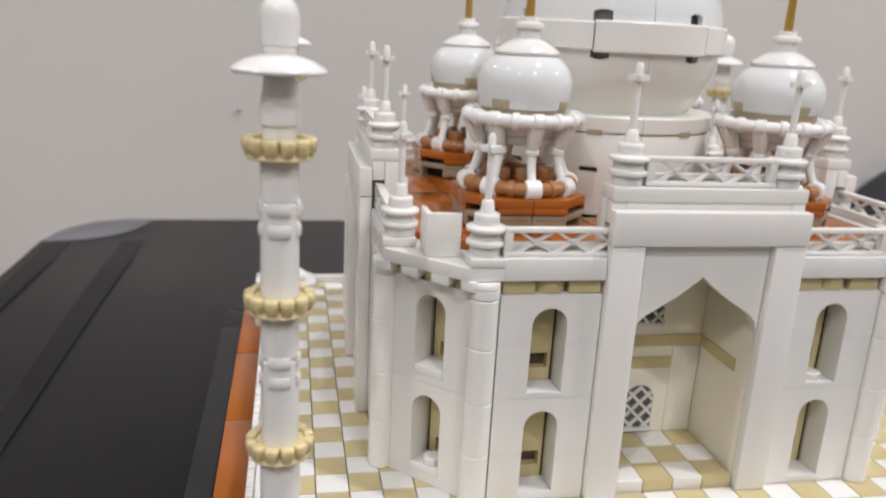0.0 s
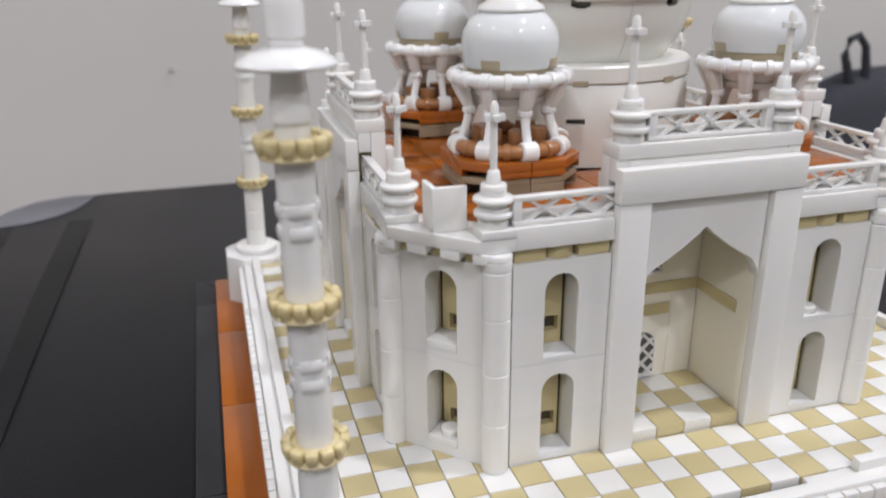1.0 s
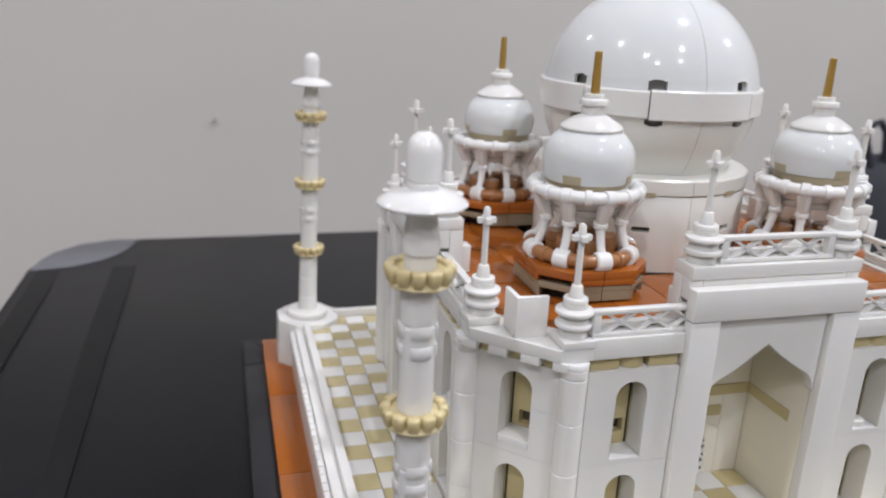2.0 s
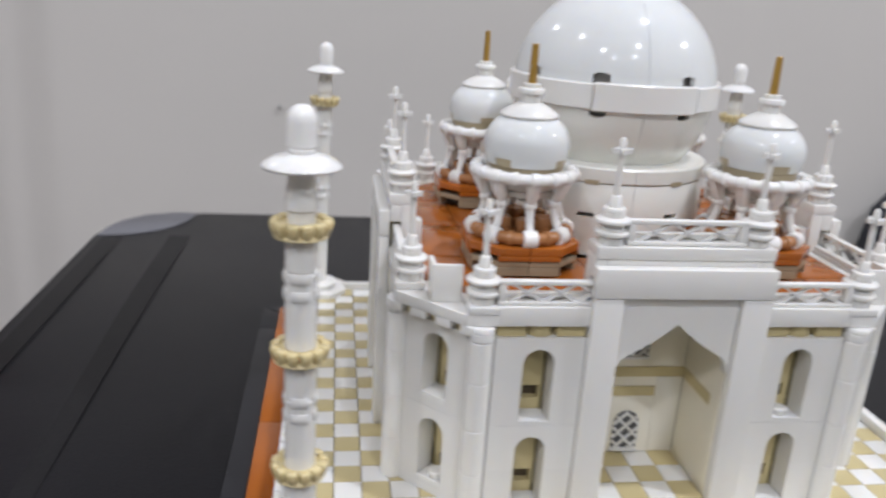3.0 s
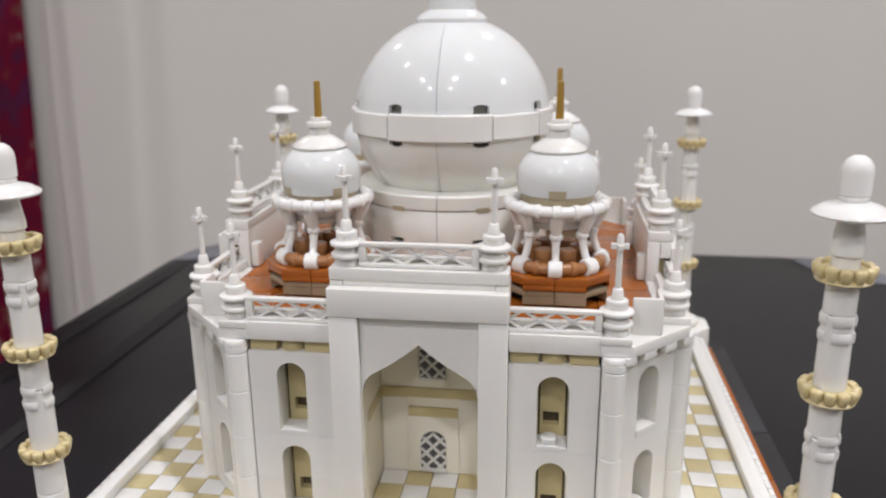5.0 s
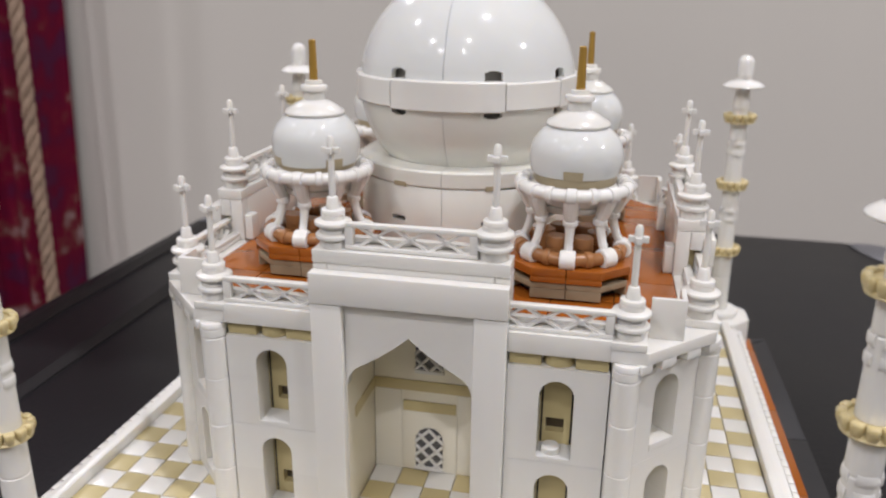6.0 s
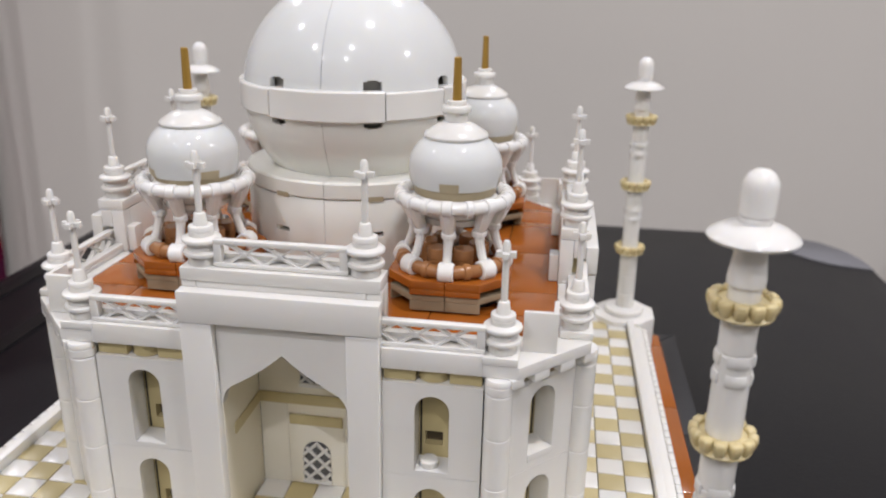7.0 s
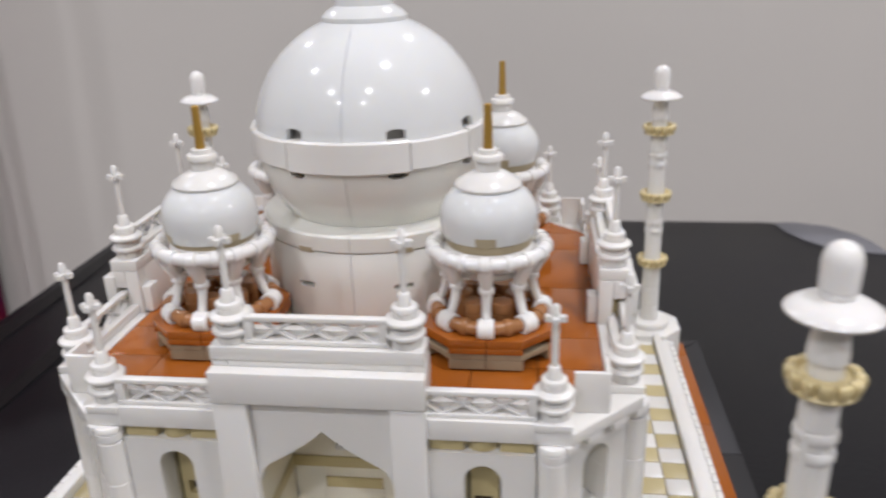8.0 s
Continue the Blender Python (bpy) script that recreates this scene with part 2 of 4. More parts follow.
bm = bmesh.new(); add_poly(bm, table_outline(0, 7), TABLE_Z - 3, TABLE_Z, "z", 0.25)
part("tabletop", bm, CLOTH, table)
GREY = material("grey_corner_guard", (0.16, 0.16, 0.172), 0.5, vary=0.08, scale=15.0, gloss=0.3)
inner = [(-23.2, 38.0), (-23.6, 35.9), (-24.4, 34.1), (-25.6, 32.7), (-27.2, 31.7), (-29.8, 31.1)]
outer = [(-29.6, 33.5), (-29.0, 35.3), (-27.4, 37.3), (-25.1, 38.2), (-24.2, 38.25)]
for pts in (inner + outer, [(2.5 - x, y) for x, y in inner + outer]):
    bm = bmesh.new(); add_poly(bm, pts, TABLE_Z - 0.4, TABLE_Z + 0.06, "z", 0.03)
    part("corner_guard", bm, GREY, table, "grey corner guard")
# slightly lighter vinyl that paints in the sheen along the folds
FOLD_SHEEN = material("fold_sheen_vinyl", (0.008, 0.0078, 0.0085), 0.42, vary=0.3, scale=14.0, bump=0.25, bscale=700.0, gloss=0.17)
for xa, xb, y0, y1 in ((-24.35, -22.7, -6, 31.5), (-29.5, -27.9, -10, 31.2)):
    bm = bmesh.new()
    n = 30
    left, right, foot = [], [], []
    for i in range(n + 1):
        u = i / n
        y = y0 + (y1 - y0) * u
        h = 0.07 * min(1, 4 * u, 6 * (1 - u))
        left.append(bm.verts.new((xa + (1 - u) * 0.6 + 0.12 * math.sin(6 * u + xa), y, TABLE_Z + 0.004)))
        right.append(bm.verts.new((xb + 0.08 * math.sin(4 * u + xb), y, TABLE_Z + 0.004 + h)))
        foot.append(bm.verts.new((xb + 0.03 + 0.08 * math.sin(4 * u + xb), y, TABLE_Z - 0.02)))
    for i in range(n):
        bm.faces.new((left[i], right[i], right[i + 1], left[i + 1]))
        bm.faces.new((right[i], foot[i], foot[i + 1], right[i + 1]))
    part("cover_fold", bm, FOLD_SHEEN, table, "fold in the black cover, its sheen painted in", 30)
bm = bmesh.new(); add_poly(bm, table_outline(0.35, 7), TABLE_Z - 2.6, TABLE_Z - 0.5, "z", 0.15)
part("edge_trim", bm, METAL, table, "grey edge strip")
for lx, ly in ((-26, -56), (28, -56), (-26, 35), (28, 35)):
    bm = bmesh.new(); lathe(bm, [(2, FLOOR_Z), (2, TABLE_Z - 3.1)], lx, ly, 20)
    part("leg", bm, BLACK, table)

# ---- plaza ----
base = thing("model_base", (0, 0, TABLE_Z), "square white toy-brick plinth with dark orange ledge, black plate below", "model base")
bm = bmesh.new(); box(bm, -13.5, 13.5, -13.5, 13.5, TABLE_Z, -2.55, 0.02)
part("bottom_plate", bm, BLACK, base, "black bottom plate")
for q in range(4):
    for a, b in ((-15.4, -4.32), (-4.28, 12.08), (12.12, 15.4)):
        bm = bmesh.new(); add_poly(bm, [(-a, -15.4), (-b, -15.4), (-min(b, 13.4), -13.52), (-max(a, -13.4), -13.52)], TABLE_Z + 0.01, -2.5, "z", 0.04)
        turn_all(bm, 270 + 90 * q)
        part("black_edge_plate", bm, BLACK, base, "black edge plate" if q == 0 else "")
bm = bmesh.new(); box(bm, -12.4, 12.4, -11.98, 12.4, -2.49, -0.42, 0.03)
part("core", bm, WHITE, base)
for q in range(4):
    for k in range(4):
        bm = bmesh.new(); box(bm, -14.35 + 6.8 * k + 0.015, -14.35 + 6.8 * k + 6.785, -14.35, -12.85, -2.49, -2.1, 0.05)
        turn_all(bm, 90 * q)
        part("ledge_tile", bm, RUST, base, "dark orange ledge tile" if q + k == 0 else "")
    bm = bmesh.new(); box(bm, -10.6, 10.6, -13.0, -12.45, -2.49, -0.15, 0.04); turn_all(bm, 90 * q)
    part("plinth_wall", bm, WHITE, base)
    bm = bmesh.new(); box(bm, -10.6, 10.6, -12.8, -12.36, -0.45, 0.06, 0.05); turn_all(bm, 90 * q)
    part("rail_step", bm, WHITE, base)
    for a, b in ([(-10.6, 10.6)] if q else [(-10.6, -3.75), (3.75, 10.6)]):
        bm = bmesh.new(); box(bm, a, b, -12.37, -12.02, -0.41, 0.38, 0.05); turn_all(bm, 90 * q)
        part("rail", bm, WHITE, base)
for sx in (-1, 1):
    bm = bmesh.new(); box(bm, min(sx * 2.04, sx * 3.74), max(sx * 2.04, sx * 3.74), -12.36, -12.02, -0.41, -0.03, 0.03)
    part("opening_cheek", bm, WHITE, base)
stud_bm = bmesh.new(); box(stud_bm, -0.235, 0.235, -0.10, 0.13, -0.75, 0.06, 0.05)
tooth = mesh_from("wall_tooth", stud_bm, WHITE)
for q in range(4):
    for i in range(40):
        x = -10.3 + i * 20.6 / 39
        ob = new("wall_tooth", tooth)
        ob.parent = base
        ob.matrix_basis = Matrix.Translation((0, 0, -TABLE_Z * S)) @ Matrix.Rotation(radians(90 * q), 4, "Z") @ pose(x * S, -12.98 * S, -0.1 * S)

# ---- floor tiles ----
floor_slab = structure("plaza_floor", (lambda b: (box(b, -12, 12, -12, 12, -0.44, -0.36, 0), b)[1])(bmesh.new()), GAP, "checkered plaza floor of white and tan square tiles", "floor")


def inside_palace(x, y):
    return max(abs(x), abs(y)) < 8.9 and abs(x) + abs(y) < 15.2


tile_meshes = []
for mat in (TAN, WHITE):
    bm = bmesh.new(); box(bm, 0.015, 0.985, 0.015, 0.985, -0.35, 0, 0.025)
    tile_meshes.append(mesh_from("floor_tile", bm, mat))
for i in range(-12, 12):
    for j in range(-12, 12):
        if inside_palace(i + 0.5, j + 0.5) and all(inside_palace(i + a, j + b) for a in (0, 1) for b in (0, 1)):
            continue
        ob = new("floor_tile", tile_meshes[(i + j) % 2])
        ob.parent = floor_slab
        ob.location = (i * S, j * S, random.uniform(-0.012, 0.0) * S)
        ob.rotation_euler = (0, 0, 0)

# ---- minarets ----
minaret = thing("minaret", (-12, -12, -2.49), "tall white toy-brick minaret with three tan gallery rings", "minaret", "corner minarets")
bm = bmesh.new()
add_poly(bm, [(-12 + 1.58 * sx * a, -12 + 1.58 * sy * b) for sx, sy, a, b in ((1, 1, 1, .45), (1, 1, .45, 1), (-1, 1, .45, 1), (-1, 1, 1, .45), (-1, -1, 1, .45), (-1, -1, .45, 1), (1, -1, .45, 1), (1, -1, 1, .45))], -2.49, 0.3, "z", 0.06)
part("pedestal", bm, WHITE, minaret)
bm = bmesh.new(); lathe(bm, [(1.0, 0.3), (1.05, 0.36), (1.05, 0.58), (0.98, 0.65), (0.5, 0.66)], -12, -12, 36)
part("foot_disc", bm, WHITE, minaret)


def shaft(z0, z1, r0, r1, joints=()):
    pts = [(r0 - 0.02, z0)]
    for z in sorted(joints):
        r = r0 + (r1 - r0) * (z - z0) / (z1 - z0)
        pts += [(r, z - 0.05), (r - 0.03, z - 0.015), (r - 0.03, z + 0.015), (r, z + 0.05)]
    pts += [(r1, z1 - 0.03), (r1 - 0.03, z1)]
    pts[0:0] = [(r0 - 0.03, z0)]
    pts[1] = (r0, z0 + 0.04)
    b = bmesh.new()
    lathe(b, pts, -12, -12, 32)
    return b


part("shaft", shaft(0.64, 3.76, 0.48, 0.46, (1.45, 2.5)), WHITE, minaret)
part("shaft", shaft(4.08, 7.32, 0.425, 0.425, (6.2,)), WHITE, minaret)
part("shaft", shaft(7.65, 10.8, 0.425, 0.41, (9.8,)), WHITE, minaret)
for zb in (5.55, 9.05):
    for k in range(4):
        for dz in (0, 0.48):
            bm = bmesh.new()
            zl = zb + dz
            lathe(bm, [(0.37, zl), (0.45, zl), (0.465, zl + 0.02), (0.472, zl + 0.2), (0.445, zl + 0.28), (0.37, zl + 0.285)], -12, -12, 8, 90 * k - 122, 90 * k - 58)
            part("boss", bm, WHITE, minaret)
bm = bmesh.new()
rings = []
for dz, back, out, half in ((-0.25, 0.0, 0.13, 0.10), (-0.20, 0.0, 0.17, 0.11), (-0.08, 0.0, 0.225, 0.13), (0.05, 0.0, 0.25, 0.145), (0.16, 0.0, 0.255, 0.152), (0.225, 0.02, 0.235, 0.14), (0.25, 0.06, 0.19, 0.11)):
    # one tooth of the ring: rounded outside, leaning out towards the top, its face a little hollow
    section = [(back, -half), (out * 0.72, -half), (out * 0.97, -half * 0.6), (out * 0.93, 0), (out * 0.97, half * 0.6), (out * 0.72, half), (back, half)]
    rings.append([bm.verts.new((p, q, 0.84 * dz)) for p, q in section])
for ra, rb in zip(rings, rings[1:]):
    for i in range(7):
        bm.faces.new((ra[i], ra[(i + 1) % 7], rb[(i + 1) % 7], rb[i]))
bm.faces.new(rings[0]); bm.faces.new(rings[-1])
tooth_mesh = mesh_from("tooth", bm, BUFF, sharp=50)
for zc in (4.0, 7.55, 10.98):
    bm = bmesh.new()
    lathe(bm, [(0.30, zc - 0.26), (0.62, zc - 0.26), (0.70, zc - 0.245), (0.715, zc - 0.21), (0.69, zc - 0.17), (0.60, zc - 0.1), (0.575, zc + 0.03), (0.57, zc + 0.1), (0.52, zc + 0.12), (0.30, zc + 0.12)], -12, -12, 40)
    ring = part("gallery_ring", bm, BUFF, minaret, "toothed tan gallery ring")
    for i in range(12):
        a = 2 * math.pi * (i + 0.5) / 12
        ob = new("tooth", tooth_mesh)
        ob.parent = ring
        ob.matrix_basis = pose(0.55 * math.cos(a) * S, 0.55 * math.sin(a) * S, (zc + 2.49) * S, 0, 0, math.degrees(a))
bm = bmesh.new(); lathe(bm, [(0.36, 11.08), (0.36, 11.42), (0.42, 11.45), (0.425, 11.62), (0.335, 12.3), (0.335, 12.5)], -12, -12, 32)
part("lantern", bm, WHITE, minaret)
bm = bmesh.new(); lathe(bm, [(0.3, 12.42), (0.955, 12.48), (0.99, 12.54), (0.955, 12.6), (0.7, 12.76), (0.35, 12.86)], -12, -12, 40)
part("canopy_disc", bm, GLOSS, minaret)
bm = bmesh.new(); lathe(bm, [(0.34, 12.85), (0.36, 12.95), (0.33, 13.0), (0.385, 13.05), (0.395, 13.6), (0.37, 13.78), (0.28, 13.94), (0.15, 14.03), (0, 14.05)], -12, -12, 32)
part("knob", bm, GLOSS, minaret)
minaret.matrix_basis = minaret.matrix_basis @ Matrix.Rotation(radians(0.35), 4, Vector((-1, 1, 0)))
for c, lean, shift in zip(ring_of(minaret), (0.0, -0.5, 1.2), (0.0, 0.0, -0.08)):
    # the rear minarets stand slightly out of plumb
    p = c.matrix_basis.translation.copy()
    c.matrix_basis = Matrix.Translation(p + Vector((shift * S, 0, 0))) @ Matrix.Rotation(radians(lean), 4, "Y") @ Matrix.Translation(-p) @ c.matrix_basis


# ---- spires, balustrades ----
def spire(x, y, z, group):
    t = thing("spire", (x, y, z), "slim white spire with stacked rings and a cross-shaped tip", "spire", group)
    bm = bmesh.new(); lathe(bm, [(0.42, z), (0.43, z + 0.02), (0.43, z + 0.27), (0.52, z + 0.29), (0.545, z + 0.32), (0.545, z + 0.40), (0.52, z + 0.43), (0.43, z + 0.45), (0.43, z + 0.56)], x, y, 28)
    low = part("lower_ring", bm, WHITE, t)
    bm = bmesh.new(); lathe(bm, [(0.42, z + 0.565), (0.43, z + 0.58), (0.43, z + 0.67), (0.54, z + 0.69), (0.565, z + 0.72), (0.565, z + 0.79), (0.54, z + 0.82), (0.42, z + 0.85), (0.36, z + 0.87), (0.36, z + 1.0), (0.345, z + 1.01), (0.36, z + 1.02), (0.36, z + 1.14), (0.34, z + 1.17), (0.2, z + 1.18)], x, y, 28)
    part("upper_ring", bm, WHITE, t)
    bm = bmesh.new(); lathe(bm, [(0.215, z + 1.17), (0.21, z + 1.22), (0.165, z + 1.52), (0.15, z + 1.54), (0.10, z + 1.55), (0.095, z + 2.86)], x, y, 16)
    pin = part("shaft", bm, WHITE, t)
    bm = bmesh.new()
    for a in (0, 90):
        vs = box(bm, x - 0.28, x + 0.28, y - 0.085, y + 0.085, z + 2.86, z + 3.02, 0)
        turn_all(bm, a, (x, y, 0), vs)
    lathe(bm, [(0.11, z + 2.8), (0.12, z + 3.04), (0.11, z + 3.26), (0.07, z + 3.34), (0, z + 3.36)], x, y, 14)
    part("cross_tip", bm, WHITE, pin)
    return t


def balustrade(x0, x1, m, y, z, group):
    t = thing("balustrade", ((x0 + x1) / 2, y, z), "white lattice balustrade with crossed bars", "balustrade", group)
    h, d = 0.82, 0.13
    bm = bmesh.new(); box(bm, x0, x1, y - d, y + d, z + h - 0.15, z + h, 0.03)
    part("top_rail", bm, WHITE, t)
    bm = bmesh.new(); box(bm, x0, x1, y - 0.15, y + 0.5, z, z + 0.13, 0.025)
    part("bottom_rail", bm, WHITE, t)
    bm = bmesh.new(); box(bm, x0 + 0.02, x1 - 0.02, y + 0.2, y + 0.48, z + 0.134, z + 0.3, 0.025)
    part("back_step", bm, WHITE, t)
    for px in (x0 + 0.12, x1 - 0.12):
        bm = bmesh.new(); box(bm, px - 0.12, px + 0.12, y - d, y + d, z + 0.13, z + h - 0.14, 0.02)
        part("post", bm, WHITE, t)
    for k in (-1, 0, 1):
        c = m + k * 1.08
        bm = bmesh.new()
        zb, zt, w = z + 0.12, z + h - 0.13, 0.065
        for s, d0, d1 in ((-1, -0.10, 0.07), (1, -0.09, 0.08)):
            bar = [(c - s * 0.47 - w - 0.03, zb), (c - s * 0.47 + w + 0.03, zb), (c - s * 0.33 + w, zb + 0.09), (c + s * 0.33 + w, zt - 0.09), (c + s * 0.47 + w + 0.03, zt), (c + s * 0.47 - w - 0.03, zt), (c + s * 0.33 - w, zt - 0.09), (c - s * 0.33 - w, zb + 0.09)]
            bar = [(min(max(px, x0 + 0.02), x1 - 0.02), pz) for px, pz in bar]
            add_poly(bm, bar, y + d0, y + d1, "y", 0)
        lathe_boss = [(0.0, -0.112), (0.07, -0.112), (0.085, -0.10), (0.085, 0.06), (0.0, 0.06)]
        vs = [v for ring in lathe(bm, lathe_boss, 0, 0, 12) for v in ring]
        bmesh.ops.rotate(bm, verts=vs, cent=(0, 0, 0), matrix=Matrix.Rotation(radians(-90), 3, "X"))
        bmesh.ops.translate(bm, verts=vs, vec=(c, y, (zb + zt) / 2))
        part("lattice_cross", bm, WHITE, t)
    return t


SP = []
for sx in (-1, 1):
    SP.append(spire(sx * 6.45, -8.55, 7.6, "roof corner spires"))
    SP.append(spire(sx * 2.45, -8.45, 9.6, "portal spires"))
WEST_OUT = Matrix.Translation((-0.18 * S, 0, 0))   # the west portal stands a little further out than the others
for s in SP:
    west = ring_of(s)[2]
    if s["group"] == "portal spires":
        west.matrix_basis = WEST_OUT @ west.matrix_basis
west = ring_of(balustrade(-2.0, 2.0, 0.0, -8.62, 9.62, "portal balustrades"))[2]
west.matrix_basis = WEST_OUT @ west.matrix_basis
for x0, x1, mid in ((-6.0, -2.62, -4.0), (2.62, 6.0, 4.0)):
    ring_of(balustrade(x0, x1, mid, -8.8, 7.62, "roof balustrades"))


# ---- portals ----
def lattice(bm, w, z0, z1, y, rounded):
    """Crossed window bars within a frame of that width."""
    t, step = 0.062, 0.56
    h = z1 - z0
    k = -h
    while k < w:
        for s in (1, -1):
            a = max(0.0, k); b = min(w, k + h)
            if b - a > 0.05:
                p = [(a, a - k), (b, b - k)]
                p = [(x if s > 0 else w - x, z) for x, z in p]
                (xa, za), (xb, zb) = p
                if rounded:
                    lim = lambda x: h - w / 2 + math.sqrt(max(0, (w / 2) ** 2 - (x - w / 2) ** 2))
                    if za > lim(xa) or zb > lim(xb):
                        f = 1.0
                        for i in range(20):
                            f = 1 - i / 20
                            if za + (zb - za) * f <= lim(xa + (xb - xa) * f):
                                break
                        xb, zb = xa + (xb - xa) * f, za + (zb - za) * f
                tube(bm, [(xa - w / 2, y, z0 + za), (xb - w / 2, y, z0 + zb)], t, 6)
        k += step


portal = thing("arched_portal", (0, -9, 0), "white arched portal niche with pointed arch and tan bands", "portal", "portals")
for s in (-1, 1):
    bm = bmesh.new(); box(bm, min(s * 2.02, s * 3), max(s * 2.02, s * 3), -9.27, -8.87, 0.01, 7.98, 0.04)
    part("pilaster", bm, WHITE, portal)
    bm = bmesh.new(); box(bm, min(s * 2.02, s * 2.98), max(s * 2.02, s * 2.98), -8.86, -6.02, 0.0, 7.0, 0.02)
    part("side_wall", bm, NICHE_WARM, portal)
    bm = bmesh.new(); box(bm, min(s * 1.98, s * 2.01), max(s * 1.98, s * 2.01), -8.2, -6.05, 3.62, 4.02, 0)
    part("side_band", bm, TAN, portal, "tan band")
bm = bmesh.new(); box(bm, -3.02, 3.02, -9.3, -8.88, 8.0, 8.99, 0.05)
part("header", bm, WHITE, portal)
# spandrel with the pointed arch
half = []
for i in range(6):
    a = radians(11 * i)
    half.append((1.97 - 0.75 * (1 - math.cos(a)), 5.20 + 0.80 * math.sin(a)))
x5, z5 = half[-1]
for i in range(1, 9):
    v = i / 8
    half.append((x5 * (1 - v), z5 + (6.99 - z5) * v - 0.06 * math.sin(math.pi * v) + 0.03 * v ** 8))
curve = half + [(-x, z) for x, z in reversed(half[:-1])]
pts = [(-2.0, 5.2), (-2.0, 8.0), (2.0, 8.0), (2.0, 5.2)] + curve
bm = bmesh.new(); wall_with_holes(bm, pts, [], -9.0, -8.6)
part("spandrel", bm, WHITE, portal)
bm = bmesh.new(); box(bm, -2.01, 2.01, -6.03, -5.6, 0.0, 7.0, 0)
part("back_wall", bm, NICHE_WARM, portal)
bm = bmesh.new(); box(bm, -1.99, 1.99, -6.08, -6.02, 3.62, 4.02, 0.01)
part("back_band", bm, TAN, portal, "tan band")
bm = bmesh.new(); box(bm, -0.95, 0.95, -6.12, -6.02, 2.84, 3.22, 0.02)
part("lintel_band", bm, TAN, portal, "tan band")
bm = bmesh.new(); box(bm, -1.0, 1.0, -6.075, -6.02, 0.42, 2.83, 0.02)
part("door_panel", bm, NICHE_WARM, portal)
for s in (-1, 1):
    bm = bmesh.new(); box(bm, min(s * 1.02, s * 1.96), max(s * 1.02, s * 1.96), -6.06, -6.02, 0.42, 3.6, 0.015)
    part("back_panel", bm, NICHE_WARM, portal)
for z0, z1, rounded in ((0.62, 2.2, True), (4.5, 6.2, False)):
    bm = bmesh.new()
    outline = arch_outline(0.98, z0, z1 - 0.49, z1) if rounded else [(-0.49, z0), (0.49, z0), (0.49, z1), (-0.49, z1)]
    add_poly(bm, outline, -6.10, -6.085, "y")
    glass = part("window_glass", bm, GAP, portal, "dark glass")
    bm = bmesh.new(); lattice(bm, 0.98, z0, z1, -6.13, rounded)
    part("window_lattice", bm, WHITE, glass, "white diamond lattice")
    bm = bmesh.new(); box(bm, -0.52, 0.52, -6.2, -6.03, z0 - 0.12, z0, 0.02)
    part("window_sill", bm, WHITE, glass)
for i in range(-2, 2):
    for j in range(-9, -6):
        bm = bmesh.new(); box(bm, i + 0.012, i + 0.988, j + 0.012, j + 0.988, 0.0, 0.4, 0.03)
        part("niche_tile", bm, WHITE if (i + j) % 2 else TAN, portal)
bm = bmesh.new(); box(bm, -2.55, 2.55, -8.87, -7.97, 7.4, 9.2, 0.03)
block = part("top_block", bm, WHITE, portal)
for s in (-1, 1):
    lo, hi = sorted((s * 2.56, s * 3))
    bm = bmesh.new(); box(bm, lo, hi, -8.45, -7.97, 7.4, 9.2, 0.03)
    part("end_block", bm, WHITE, block)
    bm = bmesh.new(); box(bm, lo, hi, -8.87, -8.46, 8.56, 9.2, 0.03)
    part("end_lintel", bm, WHITE, block)
    bm = bmesh.new(); box(bm, min(s * 2.56, s * 2.60), max(s * 2.56, s * 2.60), -8.86, -8.46, 7.5, 8.55, 0)
    part("slot_back", bm, TAN, block, "tan piece inside the slot")
for s in (-1, 1):
    bm = bmesh.new(); box(bm, min(s * 2.3, s * 2.9), max(s * 2.3, s * 2.9), -7.96, -7.64, 7.62, 8.6, 0.04)
    part("rear_block", bm, WHITE, portal)
bm = bmesh.new(); box(bm, -2.99, 2.99, -8.95, -7.97, 9.21, 9.6, 0.03)
part("parapet", bm, WHITE, portal)
west = ring_of(portal)[2]
west.matrix_basis = WEST_OUT @ west.matrix_basis


